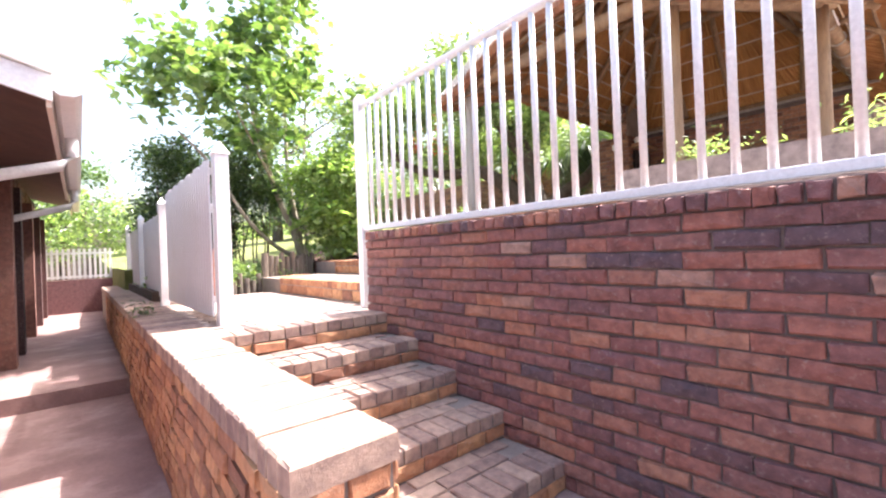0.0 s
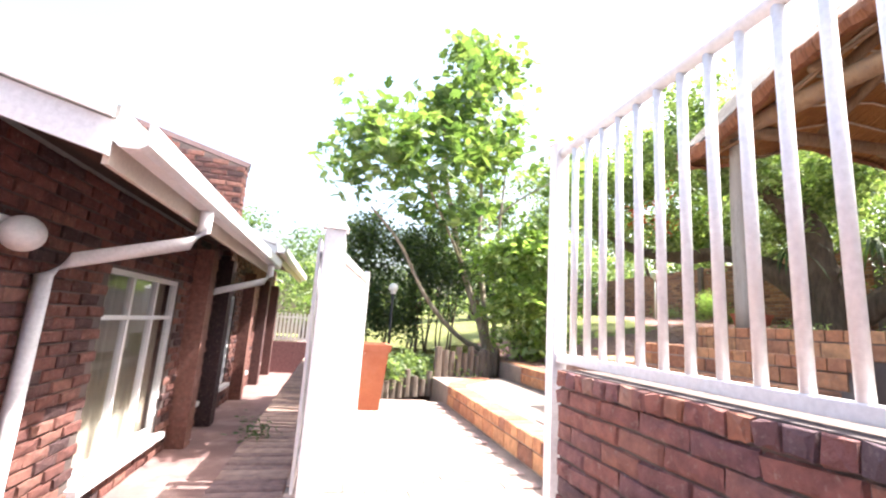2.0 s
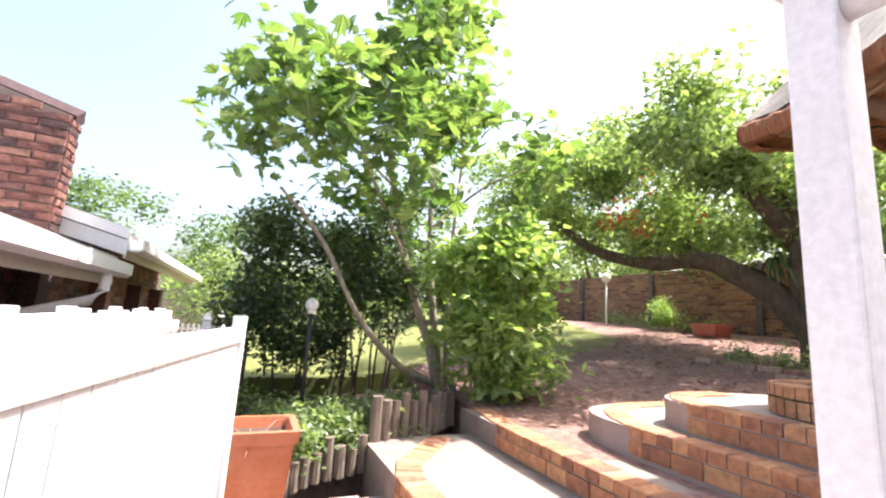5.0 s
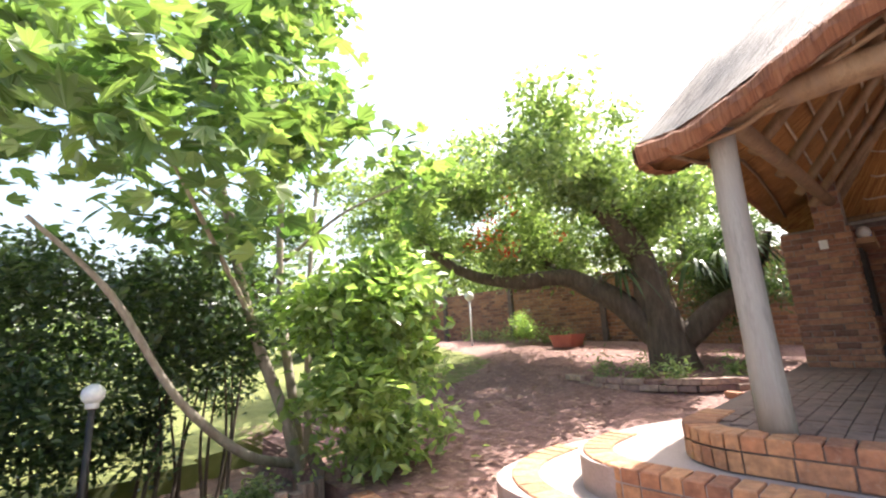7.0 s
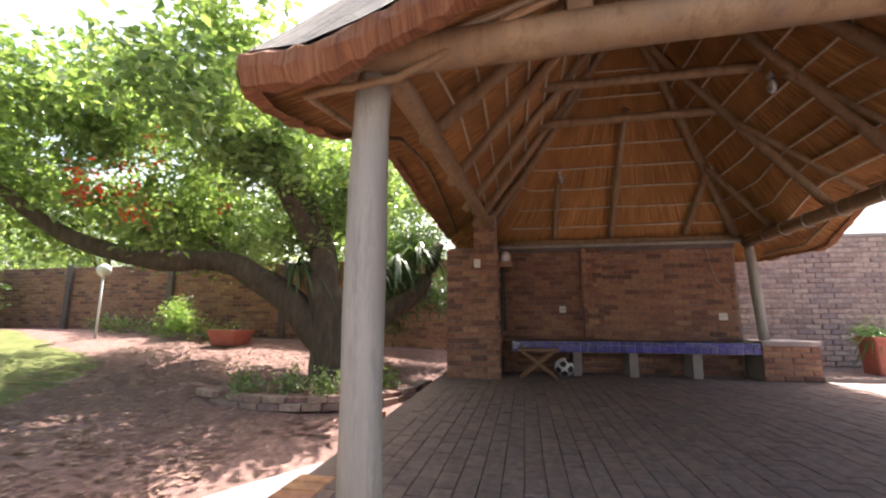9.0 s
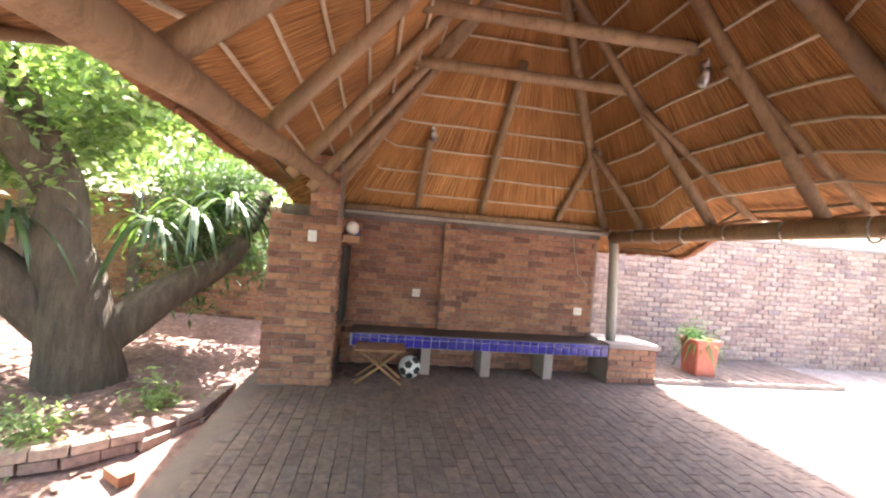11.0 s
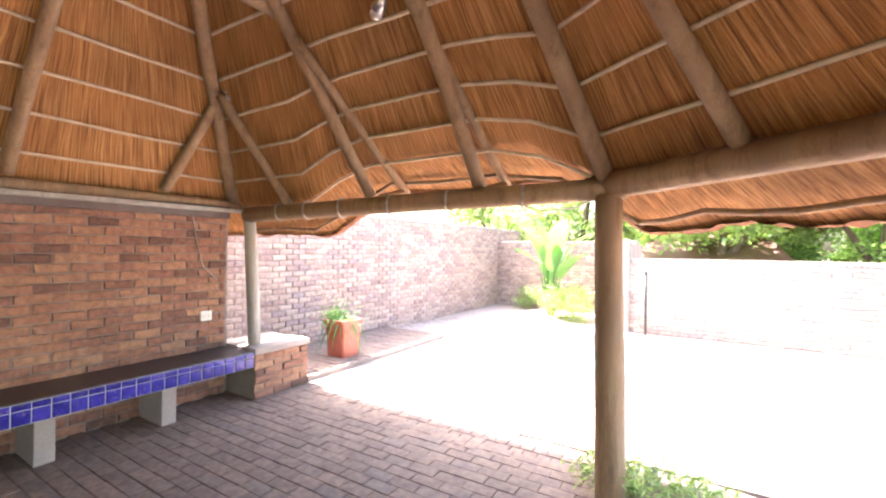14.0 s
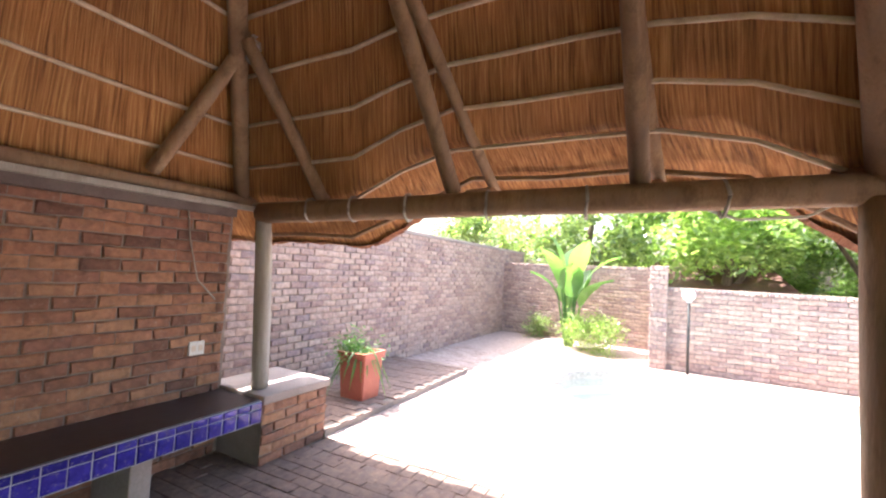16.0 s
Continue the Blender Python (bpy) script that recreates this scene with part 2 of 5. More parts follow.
DRY_LEAF = leaf_material("dry_leaf", (0.16, 0.07, 0.05), (0.40, 0.26, 0.20), 0.7, 0.1)

# ---- builders ----


def mesh_of(name, verts, faces, material):
    me = bpy.data.meshes.new(name)
    me.from_pydata(verts, [], faces)
    me.materials.append(material)
    return me


def part(name, bm, material, parent=None, label="", smooth=False):
    me = bpy.data.meshes.new(name)
    bmesh.ops.recalc_face_normals(bm, faces=bm.faces)
    bm.to_mesh(me)
    bm.free()
    me.materials.append(material)
    if smooth:
        for p in me.polygons:
            p.use_smooth = True
    ob = new(name, me)
    ob.parent = parent
    if label:
        tagged(ob, label)
    return ob


def box(bm, x0, x1, y0, y1, z0, z1, bevel=0.0):
    vs = [bm.verts.new((x, y, z)) for z in (z0, z1) for x, y in ((x0, y0), (x1, y0), (x1, y1), (x0, y1))]
    fs = [bm.faces.new([vs[i] for i in q]) for q in ((3, 2, 1, 0), (4, 5, 6, 7), (0, 1, 5, 4), (1, 2, 6, 5), (2, 3, 7, 6), (3, 0, 4, 7))]
    if bevel:
        bmesh.ops.bevel(bm, geom=list({e for f in fs for e in f.edges}), offset=bevel, segments=2, affect='EDGES', profile=0.6)
    return bm


def block(*dims, bevel=0.0):
    return box(bmesh.new(), *dims, bevel=bevel)


def tube(bm, pts, radii, sides=10, wob=0.0, cap=True):
    """A round bar along points, each with its radius."""
    pts = [Vector(p) for p in pts]
    rings = []
    for i, p in enumerate(pts):
        d = (pts[min(i + 1, len(pts) - 1)] - pts[max(i - 1, 0)]).normalized()
        a = d.cross(Vector((0, 0, 1)) if abs(d.z) < 0.9 else Vector((1, 0, 0))).normalized()
        c = d.cross(a)
        r = radii[i] if isinstance(radii, (list, tuple)) else radii
        ring = []
        for k in range(sides):
            th = 2 * math.pi * k / sides
            rr = r * (1 + wob * (noise.noise(p * 1.7 + Vector((k * 0.9, i * 0.4, 0)))))
            ring.append(bm.verts.new(p + a * rr * math.cos(th) + c * rr * math.sin(th)))
        rings.append(ring)
    for r0, r1 in zip(rings, rings[1:]):
        for k in range(sides):
            bm.faces.new((r0[k], r0[(k + 1) % sides], r1[(k + 1) % sides], r1[k]))
    if cap:
        bm.faces.new(rings[0][::-1])
        bm.faces.new(rings[-1])
    return bm


def pole_part(name, a, b, r, material, parent, wob=0.12, steps=7):
    a, b = Vector(a), Vector(b)
    side = Vector((noise.noise(a * 3), noise.noise(b * 3), 0)) * 0.02
    pts = [a.lerp(b, i / steps) + side * math.sin(math.pi * i / steps) for i in range(steps + 1)]
    return part(name, tube(bmesh.new(), pts, [r * (1.04 - 0.1 * i / steps) for i in range(steps + 1)], 12, wob), material, parent, smooth=True)


def prism(bm, outline, z0, z1):
    lo, hi = [bm.verts.new((x, y, z0)) for x, y in outline], [bm.verts.new((x, y, z1)) for x, y in outline]
    n = len(outline)
    bm.faces.new(hi)
    bm.faces.new(lo[::-1])
    for i in range(n):
        bm.faces.new((lo[i], lo[(i + 1) % n], hi[(i + 1) % n], hi[i]))
    return bm


def structure(name, bm, material, label="", smooth=False):
    ob = part(name, bm, material, smooth=smooth)
    return tagged(ob, label, kind="structure")


def thing(name, place, label, category, group=""):
    ob = new(name)
    ob.location = place
    return tagged(ob, label, category, group)


def settle(root):
    """Parts are built at world places; keep them there under their root."""
    bpy.context.view_layer.update()
    inv = root.matrix_world.inverted()
    for ch in root.children:
        ch.matrix_parent_inverse = inv


# brick pieces: a chamfered face and four sides
BRICK_MESHES = {}


def brick_mesh(size, material, shape=0):
    key = (tuple(round(v, 3) for v in size), material.name, shape)
    if key not in BRICK_MESHES:
        r = random.Random(shape * 31 + 7)
        rough = 0.007 if size[2] < 0.03 and material is not BLUE_TILE and size[1] < 0.09 else 0.0015
        u, v, d = size[0] / 2, size[1] / 2, size[2]
        c = 0.003 if abs(d - 0.012) < 1e-4 and v > 0.04 else min(0.007, v * 0.2)

        def off(k=1.0):
            return r.uniform(-rough, rough) * k
        vs = [(-u, 0, -v), (u, 0, -v), (u, 0, v), (-u, 0, v)]
        vs += [(x + off(), d - c + off(0.5), w + off()) for x, w in ((-u, -v), (u, -v), (u, v), (-u, v))]
        vs += [(x + off(2), d + off(), w + off(1.5)) for x, w in ((-u + c, -v + c), (u - c, -v + c), (u - c, v - c), (-u + c, v - c))]
        vs += [(off(4), d + abs(off(1.2)), off(1.5))]
        fs = [(12, 8, 11), (12, 11, 10), (12, 10, 9), (12, 9, 8)]
        for i in range(4):
            j = (i + 1) % 4
            fs += [(i, i + 4, j + 4, j), (i + 4, i + 8, j + 8, j + 4)]
        BRICK_MESHES[key] = mesh_of("brick", vs, fs, material)
    return BRICK_MESHES[key]


QUEUE = []  # pieces are laid last


def lay(parent, name, material, pieces, near, limit=300):
    QUEUE.append((parent, name, material, pieces, Vector(near), limit))


def face_matrix(origin, along, out, s, h, jitter):
    """A piece on an upright face: s along it, h up it."""
    u, n = Vector(along).normalized(), Vector(out).normalized()
    w = u.cross(n) if u.cross(n).z > 0 or abs(u.cross(n).z) < 1e-6 else -u.cross(n)
    tilt = jitter * 2.2
    u, w = (u + w * tilt).normalized(), (w - u * tilt).normalized()
    p = Vector(origin) + Vector(along).normalized() * s + Vector((0, 0, h)) + n * jitter
    return Matrix(((u.x, n.x, w.x, p.x), (u.y, n.y, w.y, p.y), (u.z, n.z, w.z, p.z), (0, 0, 0, 1)))


def bond(origin, along, out, length, height, size=(0.215, 0.068), joint=0.011, depth=0.016, holes=(), rowlock=False, rng=None):
    """Running bond over an upright face; holes are (s0, s1, h0, h1)."""
    rng = rng or random.Random(3)
    out_pieces = []
    course = size[1] + joint
    rows = max(1, int(round(height / course)))
    course = height / rows
    top = rows
    if rowlock:
        top = rows - 1
    for r in range(top):
        s = -(size[0] + joint) / 2 if r % 2 else 0.0
        while s < length - 0.03:
            a, b = max(s, 0), min(s + size[0], length)
            if b - a > 0.04:
                mid, h = (a + b) / 2, (r + 0.5) * course
                if not any(h0 < h < h1 and s0 < mid < s1 for s0, s1, h0, h1 in holes):
                    dims = (round((b - a) / 0.02) * 0.02 if b - a < size[0] - 0.01 else size[0], course - joint, depth)
                    out_pieces.append((dims, face_matrix(origin, along, out, mid, h, rng.uniform(-0.004, 0.004))))
            s += size[0] + joint
    if rowlock:
        s = 0.0
        while s < length - 0.03:
            out_pieces.append(((0.066, course - joint + 0.0, depth + 0.012), face_matrix(origin, along, out, s + 0.038, (rows - 0.5) * course, rng.uniform(-0.004, 0.006))))
            s += 0.077
    return out_pieces


def paving(x0, x1, y0, y1, z, inside, size=(0.215, 0.10), joint=0.005, depth=0.012, rng=None, flip=False):
    rng = rng or random.Random(5)
    res = []
    r, y = 0, y0
    while y < y1:
        x = x0 - (size[0] / 2 if r % 2 else 0)
        while x < x1:
            cx, cy = x + size[0] / 2, y + size[1] / 2
            px, py = (cx, cy) if not flip else (x0 + cy - y0, y0 + cx - x0)
            if inside(px, py):
                m = Matrix.Translation((px, py, z + rng.uniform(-0.003, 0.003))) @ Matrix.Rotation(math.pi / 2 if flip else 0, 4, 'Z') @ Matrix.Rotation(math.pi / 2, 4, 'X')
                res.append(((size[0], size[1], depth), m))
            x += size[0] + joint
        y += size[1] + joint
        r += 1
    return res


def inside_poly(poly):
    def test(x, y):
        c = False
        for (x0, y0), (x1, y1) in zip(poly, poly[1:] + poly[:1]):
            if (y0 > y) != (y1 > y) and x < (x1 - x0) * (y - y0) / (y1 - y0) + x0:
                c = not c
        return c
    return test


# leaves
LEAF_SHAPES = {
    "oval": [(0, 0, 0), (0.28, 0.45, 0.06), (0, 1, -0.08), (-0.28, 0.45, 0.06)],
    "slim": [(0, 0, 0), (0.13, 0.4, 0.03), (0, 1, -0.1), (-0.13, 0.4, 0.03)],
    "lobed": [(0, 0, 0), (0.25, 0.12, 0.03), (0.5, 0.5, 0.02), (0.24, 0.52, 0.05), (0.3, 0.85, 0), (0.1, 0.72, 0.03), (0, 1.05, -0.08),
              (-0.1, 0.72, 0.03), (-0.3, 0.85, 0), (-0.24, 0.52, 0.05), (-0.5, 0.5, 0.02), (-0.25, 0.12, 0.03)],
}


def leaves(name, centres, count, size, material, parent, shape="oval", seed=1, droop=0.3, label=""):
    """Many small leaves in clumps: centres are (x, y, z, rx, rz)."""
    rng = np.random.default_rng(seed)
    base = np.array(LEAF_SHAPES[shape])
    n = len(base)
    cen = np.array([c[:3] for c in centres], float)
    rad = np.array([(c[3], c[3], c[4]) for c in centres], float)
    weight = rad.prod(axis=1) ** 0.8
    pick = rng.choice(len(cen), count, p=weight / weight.sum())
    d = rng.normal(size=(count, 3))
    d /= np.linalg.norm(d, axis=1)[:, None]
    pos = cen[pick] + d * rad[pick] * (rng.random(count) ** 0.45)[:, None]
    # gather the leaves in sprigs
    sprig = pos[rng.integers(0, max(1, count // 9), count)]
    pos = np.where(rng.random(count)[:, None] < 0.75, sprig + rng.normal(size=(count, 3)) * size * 0.9, pos)
    up = rng.normal(size=(count, 3)) * 0.6 + np.array([0, 0, 1.0])
    up /= np.linalg.norm(up, axis=1)[:, None]
    fwd = rng.normal(size=(count, 3)) + np.array([0, 0, -droop])
    fwd -= up * (fwd * up).sum(axis=1)[:, None]
    fwd /= np.linalg.norm(fwd, axis=1)[:, None]
    side = np.cross(fwd, up)
    s = size * rng.uniform(0.6, 1.25, count)
    verts = (pos[:, None] + (side[:, None] * base[None, :, :1] + fwd[:, None] * base[None, :, 1:2] + up[:, None] * base[None, :, 2:]) * s[:, None, None]).reshape(-1, 3)
    faces = []
    if n == 4:
        for i in range(count):
            faces += [(4 * i, 4 * i + 1, 4 * i + 2), (4 * i, 4 * i + 2, 4 * i + 3)]
    else:
        for i in range(count):
            o = i * n
            faces += [(o, o + 1, o + 2, o + 3), (o, o + 3, o + 4, o + 5, o + 6), (o, o + 6, o + 7, o + 8, o + 9), (o, o + 9, o + 10, o + 11)]
    me = mesh_of(name, verts.tolist(), faces, material)
    ob = new(name, me)
    ob.parent = parent
    if label:
        tagged(ob, label)
    return ob


def clumps(seed, n, centre, spread, radius):
    r = random.Random(seed)
    out = []
    for _ in range(n):
        while True:
            v = Vector((r.uniform(-1, 1), r.uniform(-1, 1), r.uniform(-1, 1)))
            if v.length < 1:
                break
        k = r.uniform(0.6, 1.3)
        out.append((centre[0] + v.x * spread[0], centre[1] + v.y * spread[1], centre[2] + v.z * spread[2], radius * k, radius * k * 0.75))
    return out


def limb(bm, pts, r0, r1, seed=0, sides=8):
    """A bent, tapering limb through points."""
    pts = [Vector(p) for p in pts]
    fine = []
    for i in range(len(pts) - 1):
        p0, p1, p2, p3 = pts[max(i - 1, 0)], pts[i], pts[i + 1], pts[min(i + 2, len(pts) - 1)]
        for k in range(5):
            t = k / 5
            fine.append(0.5 * ((2 * p1) + (p2 - p0) * t + (2 * p0 - 5 * p1 + 4 * p2 - p3) * t * t + (3 * p1 - p0 - 3 * p2 + p3) * t ** 3))
    fine.append(pts[-1])
    n = len(fine) - 1
    return tube(bm, fine, [r0 + (r1 - r0) * i / n for i in range(n + 1)], sides, 0.25)


# ---- levels and lines of the plan ----
G0, LAND, STEP_A, STEP_B, FLOOR = -0.15, 0.65, 0.85, 1.05, 1.65
WALL_X, RAIL_END = 4.02, 4.17
RISER_Y = [3.89, 3.47, 3.05, 2.63, 2.21]
PLATE = 3.60
P1, P2, P3 = (6.64, 5.43), (8.08, 1.65), (6.69, 2.60)



def garden_z(x, y):
    """The garden rises gently towards its back wall."""
    d = 0.85 * (x - 5.5) + 0.35 * (y - 8.0) - 0.5
    return 1.045 + 0.145 * min(max(d, 0.0), 8.0) + 0.025 * noise.noise(Vector((x * 0.9, y * 0.9, 2.0)))


# ---- ground ----
def rounded(points, r, n=6):
    """An outline whose corners are rounded by r."""
    out = []
    for i, p in enumerate(points):
        a, b, c = Vector(points[i - 1]), Vector(p), Vector(points[(i + 1) % len(points)])
        k = min(r, (a - b).length * 0.45, (c - b).length * 0.45)
        s, e = b + (a - b).normalized() * k, b + (c - b).normalized() * k
        for j in range(n + 1):
            t = j / n
            out.append(tuple((s.lerp(b, t)).lerp(b.lerp(e, t), t)))
    return out


bm = bmesh.new()
box(bm, -400, 400, -400, 400, -1.2, -0.6)
structure("ground", bm, EARTH, "flat dark earth that reaches the horizon")
structure("lower_path", block(-2, WALL_X, -6, 6.2, -0.6, G0), RED_PAVING, "red-tinted paved walk beside the house")
structure("upper_path", block(1.0, 2.5, 6.2, 30, -0.6, 0.0), RED_PAVING, "red brick paved walk along the house, one step up")
structure("landing", block(2.72, 4.25, 3.9, 7.25, -0.6, LAND - 0.012), MORTAR, "sunlit brick landing at the top of the stairs")
structure("terrace_step", block(4.25, 5.35, 4.2, 8.0, -0.6, STEP_A - 0.012), MORTAR, "broad low paved step edged with orange brick")
bed = [(2.75, 7.25), (3.15, 7.2), (3.75, 7.72), (4.9, 8.15), (5.35, 8.6), (5.7, 9.6), (5.9, 12), (2.75, 12)]
structure("planting_bed", prism(bmesh.new(), bed, -0.6, 0.78), EARTH, "shaded planting bed of dark leafy soil")
GARDEN = [(5.3, 4.2), (8, 4.5), (13.4, 5.5), (13.4, 32), (5.9, 32), (5.9, 12), (5.7, 9.6), (5.5, 9.0), (5.3, 8.3)]
BED = rounded([(13.2, 6.12), (10.3, 6.2), (9.7, 6.75), (9.5, 7.6), (9.7, 8.6), (10.4, 9.4), (13.2, 9.8)], 0.5)


def terrain(name, chosen, material, label, cell=0.2):
    """Sloping garden ground as one sheet with a deep skirt under it."""
    bm = bmesh.new()
    made = {}

    def at(i, j):
        if (i, j) not in made:
            x, y = 2.7 + i * cell, 4.2 + j * cell
            made[i, j] = bm.verts.new((x, y, garden_z(x, y)))
        return made[i, j]
    for i in range(54):
        for j in range(139):
            if chosen(2.7 + (i + 0.5) * cell, 4.2 + (j + 0.5) * cell):
                bm.faces.new((at(i, j), at(i + 1, j), at(i + 1, j + 1), at(i, j + 1)))
    r = bmesh.ops.extrude_face_region(bm, geom=bm.faces[:])
    for v in r["geom"]:
        if isinstance(v, bmesh.types.BMVert):
            v.co.z = 0.2
    return structure(name, bm, material, label)


def is_lawn(x, y):
    if y > 12 and x < 5.9:
        return True
    return y > 10.7 + 0.35 * math.sin(x * 1.3) and x < 10.4 + 0.4 * (y - 10.6)


in_garden = inside_poly(GARDEN)
structure("path_edge_slab", block(5.32, 5.7, 4.2, 8.2, -0.6, STEP_B - 0.012), MORTAR, "paved strip at the edge of the garden path")
terrain("garden_path", lambda x, y: x > 5.5 and in_garden(x, y) and not is_lawn(x, y), LITTER, "sloping garden path strewn with dry leaves")
terrain("lawn", lambda x, y: y > 10 and x < 13.4 and is_lawn(x, y), LAWN, "pale sunlit mown lawn")
structure("tree_bed", prism(bmesh.new(), BED, 0.4, 1.58), LITTER, "raised bed of dry leaves and bark under the tree")
structure("west_garden", block(-60, 1.0, 16, 60, -0.6, 0.3), LAWN, "lawn beyond the house")

# gazebo floor with its two curved steps
floor_line = rounded([(6.38, 2.2), (6.38, 5.95), (12.1, 6.05), (12.1, 1.0), (7.0, 1.0)], 0.5)
structure("gazebo_floor", prism(bmesh.new(), floor_line, 0.3, FLOOR - 0.012), FLOOR_JOINT, "brick-paved floor of the thatched shelter")
step2_line = rounded([(6.08, 4.3), (6.08, 6.6), (7.3, 6.64), (8.3, 6.1), (8.3, 4.3)], 0.6)
step1_line = rounded([(5.82, 4.3), (5.82, 7.2), (7.3, 7.27), (8.7, 6.5), (8.7, 4.3)], 0.9)
structure("upper_step", prism(bmesh.new(), step2_line, 0.3, 1.45), CEMENT, "curved step edged with orange bricks")
structure("lower_step", prism(bmesh.new(), step1_line, 0.3, 1.25), CEMENT, "curved step edged with orange bricks")

# pool deck, pool
bm = prism(bmesh.new(), [(4.95, -8.4), (4.95, 2.3), (6.28, 2.3), (7.0, 0.98), (12.8, 0.98), (12.8, -8.4)], 1.0, 1.648)
deck = structure("pool_deck", bm, PAVER_PALE, "paved deck round the pool, coloured pale as in full sun")
pool_line = rounded([(6.2, -1.3), (9.4, -1.2), (10.3, -2.0), (10.3, -3.2), (9.4, -3.9), (6.2, -3.7)], 0.7, 8)
cutter = part("cutter", prism(bmesh.new(), pool_line, 0.2, 2.2), POOL_PLASTER)
mod = deck.modifiers.new("pool", 'BOOLEAN')
mod.object, mod.operation, mod.solver = cutter, 'DIFFERENCE', 'EXACT'
bpy.context.view_layer.update()
cut_mesh = bpy.data.meshes.new_from_object(deck.evaluated_get(bpy.context.evaluated_depsgraph_get()))
deck.modifiers.clear()
deck.data = cut_mesh
bpy.data.objects.remove(cutter)
bm = bmesh.new()
shell_line = [(8.2 + (x - 8.2) * 1.012, -2.5 + (y + 2.5) * 1.02) for x, y in pool_line]
ring = [bm.verts.new((x, y, 0.55)) for x, y in shell_line]
hi = [bm.verts.new((x, y, 1.62)) for x, y in shell_line]
bm.faces.new(ring)
for i in range(len(ring)):
    j = (i + 1) % len(ring)
    bm.faces.new((ring[i], ring[j], hi[j], hi[i]))
structure("pool_shell", bm, POOL_PLASTER, "pale blue plastered swimming pool shell", smooth=False)
bm = bmesh.new()
bm.faces.new([bm.verts.new((x, y, 1.52)) for x, y in pool_line])
structure("water", bm, WATER, "clear pale blue pool water").visible_shadow = False
structure("terrace_bed", block(WALL_X + 0.2, 4.95, -8.4, 4.15, 0.0, 1.30), EARTH, "narrow strip of soil behind the retaining wall")

# ---- walls ----
rw = structure("wall_retaining", block(WALL_X, WALL_X + 0.22, -6.0, RAIL_END, -0.6, 1.34), MORTAR_DARK, "rough red-brown brick retaining wall below the pool fence")
lay(rw, "brick", BRICK, bond((WALL_X, RAIL_END, G0), (0, -1, 0), (-1, 0, 0), 7.0, 1.34 - G0, rowlock=True, rng=random.Random(1)), (WALL_X, 2.2, 0.8), 300)
lay(rw, "end_brick", BRICK, bond((WALL_X + 0.22, RAIL_END, LAND), (-1, 0, 0), (0, 1, 0), 0.22, 1.34 - LAND), (WALL_X, 4.1, 1), 40)

pw = structure("wall_parapet", box(block(2.44, 2.72, 1.87, 4.2, -0.6, 0.58), 2.44, 2.78, 4.2, 13.0, -0.6, 0.58), MORTAR, "low orange brick parapet wall with a brick-on-edge coping")
lay(pw, "brick", BRICK_ORANGE, bond((2.44, 1.87, G0), (0, 1, 0), (-1, 0, 0), 9.0, 0.58 - G0, rng=random.Random(4)), (2.4, 2.5, 0.3), 260)
lay(pw, "end_brick", BRICK_ORANGE, bond((2.44, 1.87, G0), (1, 0, 0), (0, -1, 0), 0.28, 0.58 - G0, (0.13, 0.068)), (2.5, 1.8, 0.3), 40)
lay(pw, "inner_brick", BRICK_ORANGE, bond((2.72, 1.87, G0), (0, 1, 0), (1, 0, 0), 2.0, 0.58 - G0), (2.7, 2, 0.3), 60)
rng = random.Random(8)
cope = []
for i in range(140):
    y0 = 1.89 + i * 0.08
    wide = 0.31 if y0 < 4.15 else 0.36
    cope.append(((0.073, wide, 0.085), Matrix.Translation((2.425 + wide / 2, y0, 0.575 + rng.uniform(-0.006, 0.004))) @ Matrix.Rotation(math.pi / 2 + rng.uniform(-0.02, 0.02), 4, 'Z') @ Matrix.Rotation(math.pi / 2, 4, 'X')))
lay(pw, "coping_brick", PAVER_TREAD, cope, (2.6, 3, 0.6), 140)

# stairs
for i, y in enumerate(RISER_Y):
    top = LAND - 0.16 * i
    if i:
        st = structure("stair_step_%d" % i, block(2.72, WALL_X, y, RISER_Y[i - 1] + 0.002 * i, -0.6, top - 0.012), MORTAR, "worn brick stair tread with a bull-nosed brick edge")
        deep = RISER_Y[i - 1] - y
    else:
        st, deep = bpy.data.objects["landing"], 0.0
    lay(st, "riser_brick", BRICK_ORANGE, bond((2.72, y, top - 0.16), (1, 0, 0), (0, -1, 0), 1.29, 0.082), (3.3, y, top), 60)
    pieces = []
    x = 2.735
    while x < WALL_X - 0.05:
        pieces.append(((0.095, 0.215, 0.074), Matrix.Translation((x + 0.05, y + 0.098, top - 0.074 + rng.uniform(-0.003, 0.004))) @ Matrix.Rotation(math.pi / 2, 4, 'X')))
        x += 0.107
    if deep:
        pieces += paving(2.72, WALL_X - 0.08, y + 0.215, y + deep - 0.06, top - 0.012, lambda a, b: a < WALL_X - 0.1, (0.215, 0.095))
    lay(st, "tread_brick", PAVER_TREAD, pieces, (3.3, y, top), 80)

